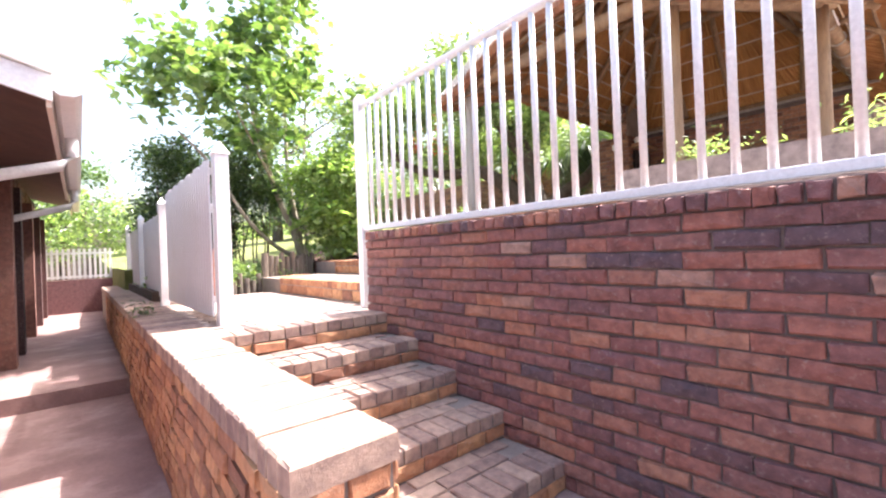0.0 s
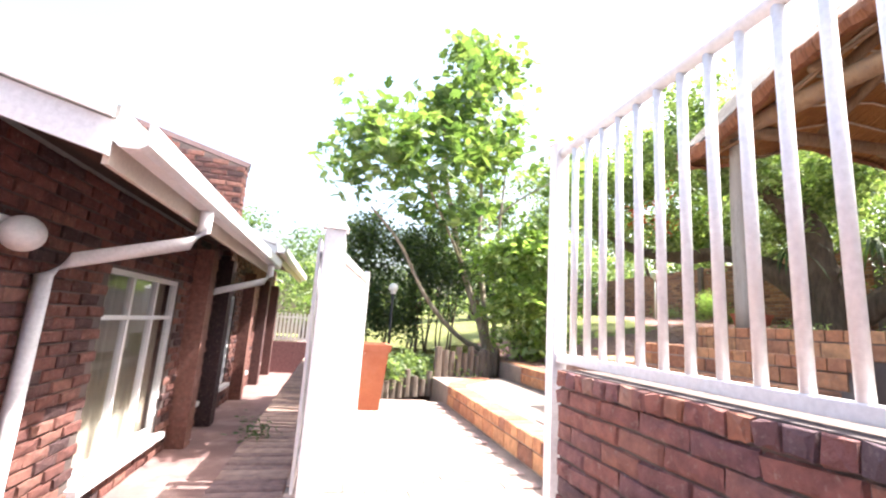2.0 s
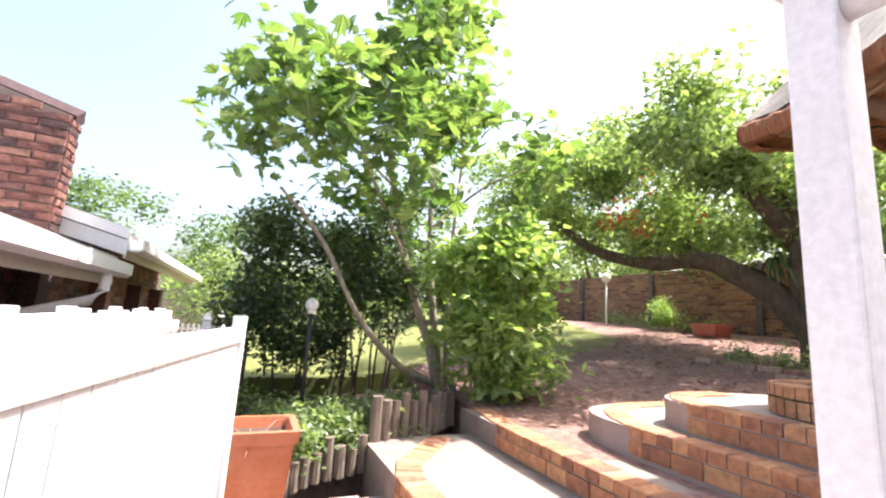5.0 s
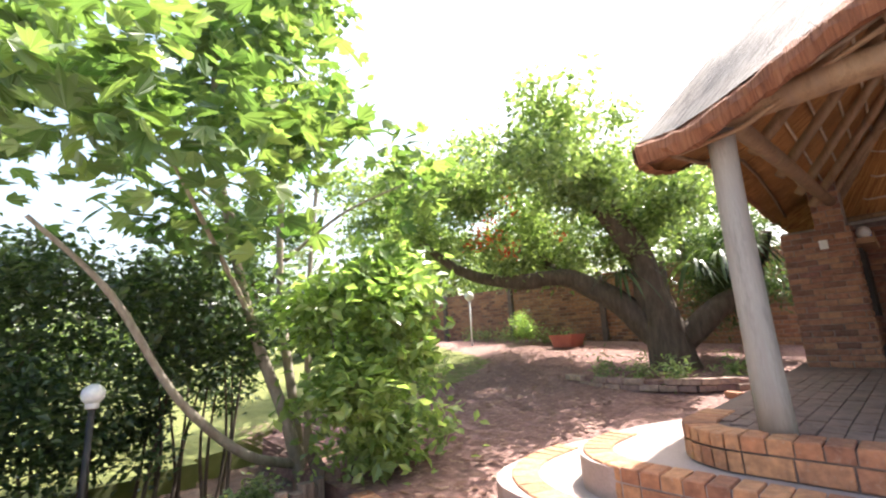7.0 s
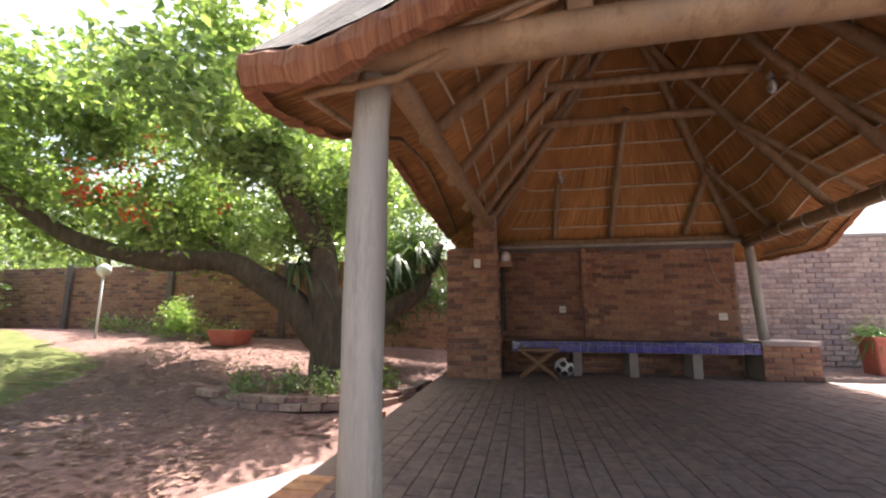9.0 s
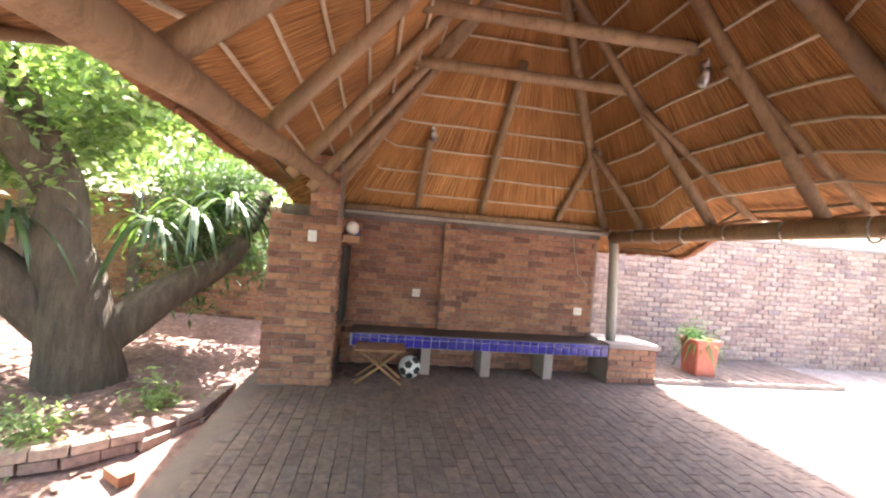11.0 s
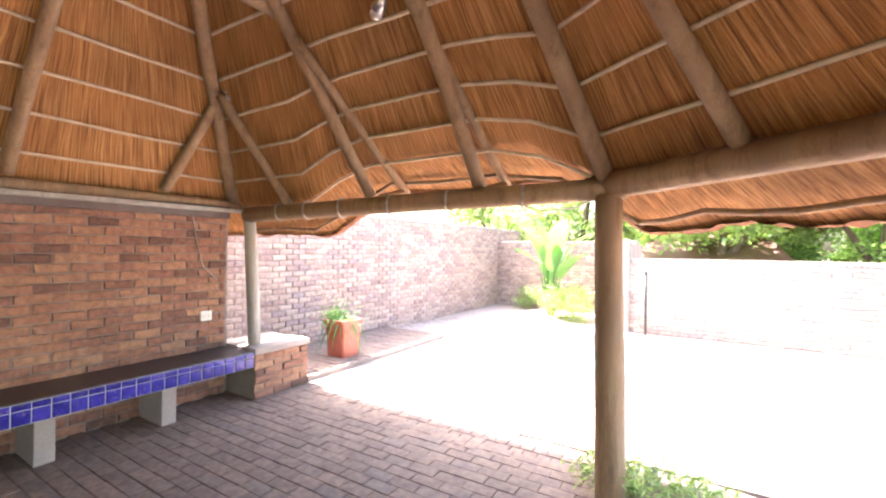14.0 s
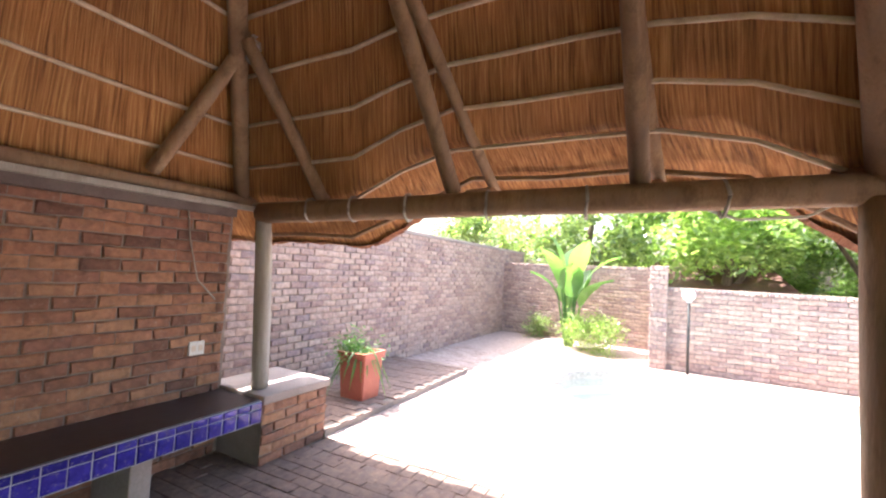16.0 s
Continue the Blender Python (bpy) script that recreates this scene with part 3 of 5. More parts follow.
# orange edging of the broad steps
def edging(ob, line, top, riser, near, limit=200):
    pieces, low = [], []
    for (x0, y0), (x1, y1) in zip(line, line[1:]):
        a, b = Vector((x0, y0, 0)), Vector((x1, y1, 0))
        d = (b - a)
        n = max(1, int(round(d.length / 0.118)))
        u = d.normalized()
        out = Vector((-u.y, u.x, 0))
        for i in range(n):
            p = a + d * ((i + 0.5) / n)
            m = Matrix(((u.x, -out.x, 0, p.x), (u.y, -out.y, 0, p.y), (0, 0, 1, top - 0.075), (0, 0, 0, 1)))
            pieces.append(((d.length / n - 0.01, 0.20, 0.08), m @ Matrix.Translation((0, 0.088, 0)) @ Matrix.Rotation(math.pi / 2, 4, 'X')))
        n = max(1, int(round(d.length / 0.226)))
        for i in range(n):
            p = a + d * ((i + 0.5) / n)
            m = Matrix(((u.x, out.x, 0, p.x), (u.y, out.y, 0, p.y), (0, 0, 1, top - 0.08 - (riser - 0.08) / 2), (0, 0, 0, 1)))
            low.append(((d.length / n - 0.011, riser - 0.095, 0.012), m))
    lay(ob, "edge_brick", BRICK_ORANGE, pieces, near, limit)
    lay(ob, "riser_brick", BRICK_ORANGE, low, near, limit)


edging(bpy.data.objects["terrace_step"], [(4.25, 4.2), (4.25, 7.0), (4.35, 7.3), (4.9, 7.95)], STEP_A, 0.2, (4.2, 6, 0.8))
edging(bpy.data.objects["path_edge_slab"], [(5.32, 4.3), (5.32, 7.4), (5.45, 8.2)], STEP_B, 0.2, (5.3, 6, 1))


def arc_line(x, y_n, x_e, r, y_s=4.3):
    pts = [(x, y_s), (x, y_n - r)]
    pts += [(x + r - r * math.cos(a), y_n - r + r * math.sin(a)) for a in [math.pi / 2 * k / 8 for k in range(1, 9)]]
    return pts + [(x_e, y_n)]


edging(bpy.data.objects["lower_step"], arc_line(5.82, 7.22, 7.1, 0.9), 1.26, 0.2, (5.8, 6.5, 1.2))
edging(bpy.data.objects["upper_step"], arc_line(6.08, 6.62, 7.0, 0.6), 1.46, 0.2, (6.1, 6.2, 1.4))
edging(bpy.data.objects["gazebo_floor"], arc_line(6.38, 5.97, 7.2, 0.4, 2.6), FLOOR + 0.002, 0.2, (6.5, 5.8, 1.6))

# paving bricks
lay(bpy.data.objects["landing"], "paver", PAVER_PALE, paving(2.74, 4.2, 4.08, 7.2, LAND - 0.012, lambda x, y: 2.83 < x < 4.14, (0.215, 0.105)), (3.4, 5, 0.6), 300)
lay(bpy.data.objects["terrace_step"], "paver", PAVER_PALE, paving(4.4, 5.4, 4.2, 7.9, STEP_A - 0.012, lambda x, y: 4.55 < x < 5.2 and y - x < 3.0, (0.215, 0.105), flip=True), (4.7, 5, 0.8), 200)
fl = inside_poly([(6.55, 3.0), (6.55, 5.5), (6.95, 5.78), (10.8, 5.78), (11.95, 5.0), (11.95, 1.3), (7.7, 1.3)])
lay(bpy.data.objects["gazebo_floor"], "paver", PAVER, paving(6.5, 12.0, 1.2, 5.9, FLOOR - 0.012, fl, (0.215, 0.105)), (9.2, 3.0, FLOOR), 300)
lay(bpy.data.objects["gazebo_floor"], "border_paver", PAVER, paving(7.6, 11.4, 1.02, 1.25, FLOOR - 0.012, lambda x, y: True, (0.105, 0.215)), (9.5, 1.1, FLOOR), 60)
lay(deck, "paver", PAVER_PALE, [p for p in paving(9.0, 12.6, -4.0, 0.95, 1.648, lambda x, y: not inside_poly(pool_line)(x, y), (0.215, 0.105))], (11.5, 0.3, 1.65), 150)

# boundary walls
ew = structure("wall_east", block(12.75, 12.98, -8.6, 1.7, 0, 3.74), MORTAR, "tall pale mauve brick boundary wall beside the pool")
lay(ew, "brick", BRICK_PALE, bond((12.75, 1.6, FLOOR), (0, -1, 0), (-1, 0, 0), 10.0, 3.74 - FLOOR), (12.75, 0, 2.6), 300)
structure("wall_east_coping", block(12.72, 13.01, -8.6, 1.7, 3.742, 3.80, bevel=0.01), CEMENT, "cement coping on the boundary wall")
PIER_S = (9.0, -4.5)


def oblique_wall(name, a, b, z1, label):
    """A brick wall from a to b that faces the pool."""
    u = (Vector((*b, 0)) - Vector((*a, 0)))
    n = Vector((-u.y, u.x, 0)).normalized()
    if n.y < 0:
        n = -n
    back = n * -0.22
    outline = [a, b, (b[0] + back.x, b[1] + back.y), (a[0] + back.x, a[1] + back.y)]
    w = structure(name, prism(bmesh.new(), outline, 0, z1), MORTAR, label)
    lay(w, "brick", BRICK_PALE, bond((*a, FLOOR), tuple(u), tuple(n), u.length, z1 - FLOOR, rowlock=True), ((a[0] + b[0]) / 2, (a[1] + b[1]) / 2, 2.4), 200)


structure("wall_return", block(8.89, 9.11, -6.5, -4.71, 0, 3.34), MORTAR, "short return of the boundary wall behind the pier")
oblique_wall("wall_south", (12.75, -6.9), (9.0, -6.4), 3.44, "pale brick boundary wall at the far end of the pool")
oblique_wall("wall_south_low", PIER_S, (4.0, -4.3), 3.06, "lower pale brick boundary wall at the far end of the pool")
pier = structure("wall_pier", block(8.86, 9.14, -4.7, -4.4, 0, 3.42, bevel=0.01), MORTAR, "brick pier between the two heights of the boundary wall")
lay(pier, "brick", BRICK_PALE, bond((9.14, -4.4, FLOOR), (-1, 0, 0), (0, 1, 0), 0.28, 3.42 - FLOOR, (0.13, 0.068)), (8.9, -4.4, 2.4), 60)
nw = structure("wall_garden", block(13.4, 13.62, 5.5, 32, 0, 3.65), MORTAR, "weathered pinkish brick garden wall behind the tree")
lay(nw, "brick", BRICK_BROWN, bond((13.4, 32, 1.5), (0, -1, 0), (-1, 0, 0), 26.0, 2.15, (0.22, 0.07), depth=0.008), (13.4, 11, 2), 200)
for y in (8.3, 9.8, 12.6, 15.4, 18.2):
    structure("garden_wall_pier_%d" % round(y), block(13.30, 13.4, y, y + 0.13, 0, 3.70, bevel=0.01), MORTAR_DARK, "brick pier of the garden wall")
structure("wall_north", block(-20, 13.4, 32, 32.2, 0, 3.6), MORTAR, "far garden wall")
structure("wall_behind", block(-6, WALL_X + 0.2, -6.2, -6.0, -0.6, 2.4), MORTAR, "plain brick wall behind the start of the walk")

# gazebo back wall, braai pillar
bw = structure("wall_gazebo_back", block(11.96, 12.18, 1.72, 6.0, FLOOR - 0.2, PLATE + 0.02), MORTAR, "brown face-brick back wall of the shelter")
lay(bw, "brick", BRICK_BROWN, bond((11.96, 5.2, FLOOR), (0, -1, 0), (-1, 0, 0), 3.45, PLATE - FLOOR, holes=()), (11.96, 2.9, 2.9), 300)
pl = structure("wall_pilaster", block(11.86, 11.958, 3.62, 3.92, FLOOR + 0.5, PLATE - 0.06), MORTAR, "shallow brick pilaster on the back wall")
lay(pl, "brick", BRICK_BROWN, bond((11.86, 3.92, FLOOR + 0.5), (0, -1, 0), (-1, 0, 0), 0.30, PLATE - 0.06 - FLOOR - 0.5, (0.14, 0.068)), (11.9, 3.8, 2.8), 80)

# ---- thatched shelter ----
APEX_E, APEX_W, RIDGE = (9.85, 3.5), (8.75, 3.5), 6.15
SE, NE = (11.96, 1.65), (11.96, 5.5)
gaz = thing("thatched_shelter", (9.3, 3.5, FLOOR), "open shelter with a golden reed thatch roof on gum poles", "shelter")
FACES = [  # the two eave corners, the two ridge points, the overhang
    (SE, P2, APEX_W, APEX_E), (P2, P3, APEX_W, APEX_W), (P3, P1, APEX_W, APEX_W), (P1, NE, APEX_E, APEX_W), (NE, SE, APEX_E, APEX_E)]
plan = [SE, P2, P3, P1, NE]
hub = Vector((9.6, 3.5, 0))
OUTER = {SE: (12.35, 1.08), P2: (7.80, 1.08), P3: (6.18, 2.40), P1: (6.34, 5.85), NE: (12.35, 6.1)}


def eave_lift(x, y):
    """Sprockets lift the thatch along the pool side, the open western side and the garden side."""
    t, high = 0.0, 0.0
    if y < 1.3:
        t, high = min((11.05 - x) / 0.9, (x - 7.85) / 0.7), 0.37
    elif x < 6.4:
        t, high = min((5.72 - y) / 1.5, (y - 2.35) / 0.9), 0.42
    elif y > 5.8:
        t, high = (x - 6.4) / 2.0, 0.52
    t = min(max(t, 0.0), 1.0)
    return high * t * t * (3 - 2 * t)


def eave_at(x, y):
    return EAVE + eave_lift(x, y) + 0.04 * noise.noise(Vector((x * 2.1, y * 2.1, 4)))


EAVE = 3.36


def roof_sheet(offset, material, name, n=14):
    """All slopes of the roof as one sheet, with straw running up each slope."""
    bm = bmesh.new()
    uv = bm.loops.layers.uv.new("straw")
    u0 = 0.0
    for a, b, rb, ra in FACES:
        oa, ob_ = OUTER[a], OUTER[b]
        length = math.dist(a, b)
        rows = []
        for j in range(10):
            row = []
            for i in range(n + 1):
                s = i / n
                low = Vector((*oa, 0)).lerp(Vector((*ob_, 0)), s)
                mid = Vector((*a, 0)).lerp(Vector((*b, 0)), s)
                top = Vector((*ra, 0)).lerp(Vector((*rb, 0)), s)
                if j < 3:
                    p = low.lerp(mid, j / 3)
                    e = eave_at(low.x, low.y)
                    plate = PLATE + 0.09 + 0.75 * eave_lift(low.x, low.y)
                    z = e + (plate - e) * (j / 3) ** 1.1
                else:
                    k = (j - 3) / 6
                    p = mid.lerp(top, k)
                    z = PLATE + 0.09 + (RIDGE - PLATE - 0.09) * k + 0.75 * eave_lift(low.x, low.y) * max(0.0, 1 - k / 0.4)
                sag = 0.02 * noise.noise(Vector((p.x * 1.3, p.y * 1.3, z + offset * 9))) * (1 if 0 < i < n else 0)
                row.append((Vector((p.x, p.y, z + offset * min(1.0, 0.42 + 0.2 * j) + sag)), (u0 + s * length, j * 0.3)))
            rows.append(row)
        vs = [[bm.verts.new(p) for p, _ in row] for row in rows]
        for j in range(9):
            for i in range(n):
                try:
                    f = bm.faces.new((vs[j][i], vs[j][i + 1], vs[j + 1][i + 1], vs[j + 1][i]))
                except ValueError:
                    continue
                for l, (jj, ii) in zip(f.loops, ((j, i), (j, i + 1), (j + 1, i + 1), (j + 1, i))):
                    l[uv].uv = rows[jj][ii][1]
        u0 += length
    bmesh.ops.remove_doubles(bm, verts=bm.verts, dist=0.002)
    return part(name, bm, material, gaz, smooth=True)


roof_sheet(0.0, REED, "reed_lining")
roof_sheet(0.34, THATCH, "thatch_cover")
# ragged cut edge between the two sheets, of many straws
bm = bmesh.new()
uv = bm.loops.layers.uv.new("straw")
ring = [OUTER[p] for p in plan]
rng = random.Random(11)
for a, b in zip(ring, ring[1:] + ring[:1]):
    a3, b3 = Vector((*a, 0)), Vector((*b, 0))
    n = int((b3 - a3).length / 0.05)
    out = Vector(((b3 - a3).y, -(b3 - a3).x, 0)).normalized()
    if out.dot((a3 + b3) / 2 - hub) < 0:
        out = -out
    prev = None
    for i in range(n + 1):
        p = a3.lerp(b3, i / n)
        z = eave_at(p.x, p.y)
        prof = [(-0.05, -0.01), (0.02, -0.02), (0.05, 0.04), (0.04, 0.10), (-0.03, 0.165)]
        col = [bm.verts.new(p + out * (o + rng.uniform(-0.012, 0.012)) + Vector((0, 0, z + h + rng.uniform(-0.012, 0.012)))) for o, h in prof]
        if prev:
            for k in range(4):
                f = bm.faces.new((prev[k], col[k], col[k + 1], prev[k + 1]))
                for l, (ii, kk) in zip(f.loops, ((i - 1, k), (i, k), (i, k + 1), (i - 1, k + 1))):
                    l[uv].uv = (ii * 0.05, kk * 0.08)
        prev = col
part("thatch_edge", bm, THATCH_EDGE, gaz, smooth=False)
# loose straws at the eave
verts, faces = [], []
for a, b in zip(ring, ring[1:] + ring[:1]):
    a3, b3 = Vector((*a, 0)), Vector((*b, 0))
    for i in range(int((b3 - a3).length * 90)):
        p = a3.lerp(b3, rng.random())
        d = (p - hub).normalized()
        q = Vector((p.x, p.y, eave_at(p.x, p.y) + rng.uniform(-0.03, 0.14))) - d * 0.05
        e = q + d * rng.uniform(0.10, 0.19) + Vector((rng.uniform(-.03, .03), rng.uniform(-.03, .03), rng.uniform(-0.08, 0.02)))
        o = len(verts)
        verts += [tuple(q), tuple(q + Vector((0.004, 0.004, 0.003))), tuple(e)]
        faces.append((o, o + 1, o + 2))
ob = new("loose_straw", mesh_of("loose_straw", verts, faces, THATCH_EDGE))
ob.parent = gaz
tagged(ob, kind="stuff")


def slope_point(face, s, k, drop=0.0):
    a, b, rb, ra = face
    mid = Vector((*a, 0)).lerp(Vector((*b, 0)), s)
    top = Vector((*ra, 0)).lerp(Vector((*rb, 0)), s)
    p = mid.lerp(top, k)
    low = Vector((*OUTER[a], 0)).lerp(Vector((*OUTER[b], 0)), s)
    lift = 0.75 * eave_lift(low.x, low.y) * max(0.0, 1 - k / 0.4)
    return Vector((p.x, p.y, PLATE + 0.09 + (RIDGE - PLATE - 0.09) * k + lift - drop))


# rafters
def under(x, y, face, drop=0.08):
    """The height just under a slope at a place."""
    a, b, rb, ra = face
    u = Vector((b[0] - a[0], b[1] - a[1], 0)).normalized()
    n = Vector((-u.y, u.x, 0))
    top = abs((Vector((*ra, 0)) - Vector((*a, 0))).dot(n))
    k = abs((Vector((x, y, 0)) - Vector((*a, 0))).dot(n)) / top
    return PLATE + 0.09 + (RIDGE - PLATE - 0.09) * k - drop


def rafter(face, foot, top, r=0.047):
    pole_part("rafter", (*foot, under(*foot, face) - 0.0), (*top, under(*top, face)), r, POLE, gaz)


S_, SW_, W_, N_, E_ = FACES
for foot, top in (((11.86, 4.31), (11.25, 4.26)), ((11.86, 3.46), (10.6, 3.42)), ((11.86, 2.40), (11.0, 2.24))):
    rafter(E_, foot, top)
for foot, top in (((11.08, 1.63), (11.12, 2.32)), ((10.02, 1.62), (10.08, 3.38)), ((8.97, 1.62), (9.05, 3.4))):
    rafter(S_, foot, top)
for foot, top in (((7.43, 2.14), (8.65, 3.42)),):
    rafter(SW_, foot, top)
for foot, top in (((6.72, 3.6), (8.6, 3.45)), ((6.68, 4.75), (8.6, 3.6))):
    rafter(W_, foot, top)
for x, xt in ((7.6, 8.75), (8.6, 8.9), (9.6, 9.6), (10.5, 10.2), (11.2, 11.1)):
    rafter(N_, (x, 5.43), (xt, 3.6 if x < 11 else 4.3))
for p, top in ((SE, APEX_E), (P2, APEX_W), (P3, APEX_W), (P1, APEX_W), (NE, APEX_E)):
    pole_part("hip_rafter", (*p, PLATE + 0.02), (*top, RIDGE - 0.10), 0.055, POLE, gaz)
pole_part("ridge_pole", (APEX_W[0] - 0.1, 3.5, RIDGE - 0.1), (APEX_E[0] + 0.1, 3.5, RIDGE - 0.1), 0.055, POLE, gaz)
# tie beams and short sprockets
for x in (9.25, 10.15):
    k = (4.92 - PLATE) / (RIDGE - PLATE)
    pole_part("collar_tie", (x, 1.65 + 1.85 * k - 0.12, 4.86), (x + 0.02, 5.5 - 2.0 * k + 0.12, 4.86), 0.05, POLE, gaz)
for x in (9.95, 8.98):
    pole_part("sprocket", (x + 0.04, 2.45, under(x, 2.45, S_) - 0.03), (x - 0.10, 1.26, PLATE + 0.045), 0.036, POLE, gaz)
    pole_part("sprocket_block", (x - 0.02, 1.60, PLATE + 0.03), (x - 0.09, 1.36, PLATE + 0.10), 0.03, POLE, gaz)
for y in (4.55, 3.45):
    pole_part("sprocket", (7.5, y, under(7.5, y, W_) - 0.03), (6.42, y + 0.03, PLATE + 0.12), 0.036, POLE, gaz)
    part("sprocket_block", block(6.56, 6.68, y - 0.05, y + 0.05, PLATE + 0.05, PLATE + 0.2, bevel=0.008), POLE, gaz)
# laths under the reed
for fi, face in enumerate(FACES):
    rows = 10
    for j in range(rows):
        k = -0.02 + j * 0.1
        if fi in (1, 2, 4) and k > 0.82:
            continue
        n = 10
        pts = []
        for i in range(n + 1):
            p = slope_point(face, 0.01 + 0.98 * i / n, k, 0.018)
            p.z += 0.014 * noise.noise(Vector((p.x * 2, p.y * 2, j)))
            pts.append(p)
        part("lath", tube(bmesh.new(), pts, 0.013, 6), LATH, gaz, smooth=True)
for face in FACES[:4]:
    pts = []
    for i in range(9):
        p = Vector((*OUTER[face[0]], 0)).lerp(Vector((*OUTER[face[1]], 0)), i / 8)
        q = p - (p - hub).normalized() * 0.25
        pts.append(Vector((q.x, q.y, eave_at(p.x, p.y) + 0.05)))
    part("eave_lath", tube(bmesh.new(), pts, 0.018, 7), POLE, gaz, smooth=True)
# plates
pole_part("beam", (SE[0] - 0.25, 1.65, PLATE - 0.06), (P2[0] - 0.1, 1.65, PLATE - 0.02), 0.075, POLE, gaz)
pole_part("beam", (P2[0] + 0.12, P2[1] - 0.1, PLATE), (P3[0] - 0.1, P3[1] + 0.14, PLATE), 0.08, POLE, gaz)
pole_part("beam", (P3[0] - 0.21, P3[1] - 0.1, PLATE - 0.02), (P1[0] - 0.04, P1[1] + 0.15, PLATE - 0.02), 0.085, POLE, gaz)
pole_part("beam", (P1[0] - 0.12, P1[1] - 0.04, PLATE - 0.01), (11.2, 5.28, PLATE + 0.2), 0.064, POLE, gaz)
pole_part("wall_plate", (11.9, 1.5, PLATE + 0.05), (11.9, 5.3, PLATE + 0.05), 0.045, POLE, gaz)
part("wall_batten", block(11.80, 11.86, 1.45, 5.2, PLATE - 0.04, PLATE, bevel=0.006), POLE_GREY, gaz)
part("roof_lining_edge", block(11.87, 11.96, 1.75, 5.2, PLATE - 0.10, PLATE + 0.02), MORTAR_DARK, gaz)
# posts
for (x, y), r, m, top in ((P1, 0.085, POLE_GREY, PLATE - 0.05), (P2, 0.088, POLE, PLATE - 0.06), (P3, 0.092, POLE, PLATE - 0.05)):
    pole_part("post", (x - 0.03, y, FLOOR - 0.01), (x, y, top), r, m, gaz, 0.1)
pole_part("post", (11.66, 1.60, 2.17), (11.70, 1.64, PLATE - 0.05), 0.062, POLE_GREY, gaz, 0.2)
# rope bindings on the beam
for x in (11.15, 10.75, 10.3, 9.75, 9.2, 8.6):
    bm = bmesh.new()
    tube(bm, [(x + 0.03 * math.sin(a / 2), 1.65 + 0.086 * math.cos(a), PLATE - 0.045 + 0.086 * math.sin(a)) for a in [k * math.pi / 6 for k in range(13)]], 0.009, 5)
    part("rope_binding", bm, POLE_GREY, gaz, "pale rope binding", smooth=True)
bm = tube(bmesh.new(), [(8.75, 1.57, PLATE - 0.05), (8.55, 1.55, PLATE - 0.13), (8.3, 1.55, PLATE - 0.12), (8.16, 1.56, PLATE - 0.04)], 0.008, 6)
part("hanging_cord", bm, PLASTIC, gaz, smooth=True)
settle(gaz)

# spotlights in the roof
def spotlight(x, y, z):
    root = thing("spotlight", (x, y, z), "small chrome twin spotlight with clear bulbs fixed to a roof pole", "light", "roof spotlights")
    part("bracket", tube(bmesh.new(), [(x, y, z + 0.10), (x, y, z)], 0.012, 8), STEEL, root, smooth=True)
    for d in (-1, 1):
        bm = tube(bmesh.new(), [(x, y, z + 0.02 * d), (x + 0.02, y - 0.01, z - 0.01 + 0.03 * d), (x + 0.07, y - 0.03, z - 0.02 + 0.06 * d)], [0.02, 0.032, 0.045], 12)
        lamp = part("lamp_head", bm, STEEL, root, smooth=True)
        bm = bmesh.new()
        bmesh.ops.create_uvsphere(bm, u_segments=12, v_segments=8, radius=0.042, matrix=Matrix.Translation((x + 0.085, y - 0.035, z - 0.022 + 0.07 * d)))
        part("bulb", bm, BULB, root, smooth=True)
    settle(root)


for spot in ((11.08, 2.27, 4.52), (11.2, 4.25, 4.56), (9.2, 2.45, 4.72)):
    spotlight(*spot)

# braai pillar
br = thing("braai_pillar", (11.4, 5.5, FLOOR), "brown face-brick fireplace pillar with a dark hearth opening", "fireplace")
core = part("core", block(11.0, 11.94, 5.16, 5.88, FLOOR - 0.1, 3.44), MORTAR, br)
lay(core, "brick", BRICK_BROWN, bond((11.0, 5.88, FLOOR), (0, -1, 0), (-1, 0, 0), 0.72, 3.44 - FLOOR), (11, 5.5, 2.5), 120)
lay(core, "side_brick", BRICK_BROWN, bond((11.0, 5.16, FLOOR), (1, 0, 0), (0, -1, 0), 0.94, 3.44 - FLOOR, holes=((0.16, 0.9, 0.62, 1.5), (0.16, 0.9, 0.02, 0.25))), (11, 5.1, 2.5), 120)
lay(core, "rear_brick", BRICK_BROWN, bond((11.94, 5.88, FLOOR), (-1, 0, 0), (0, 1, 0), 0.94, 3.44 - FLOOR), (11, 5.9, 2.5), 60)
neck = part("chimney_neck", block(11.05, 11.6, 5.2, 5.5, 3.44, 4.1), MORTAR, br)
lay(neck, "brick", BRICK_BROWN, bond((11.05, 5.5, 3.44), (0, -1, 0), (-1, 0, 0), 0.30, 0.66, (0.14, 0.068)), (11, 5.3, 3.7), 30)
part("fire_door", block(11.17, 11.9, 5.10, 5.158, FLOOR + 0.62, FLOOR + 1.50, bevel=0.008), BLACK, br, "soot-black steel fire door")
part("ash_recess", block(11.17, 11.9, 5.135, 5.158, FLOOR + 0.02, FLOOR + 0.25), BLACK, br)
part("mantel", block(11.1, 11.95, 4.96, 5.158, FLOOR + 1.54, FLOOR + 1.62, bevel=0.01), WOOD, br, "thick wooden mantel shelf")
part("light_switch", block(10.955, 10.982, 5.40, 5.49, 3.17, 3.29, bevel=0.006), PLASTIC, br, "white plastic light switch")
settle(br)
bm = bmesh.new()
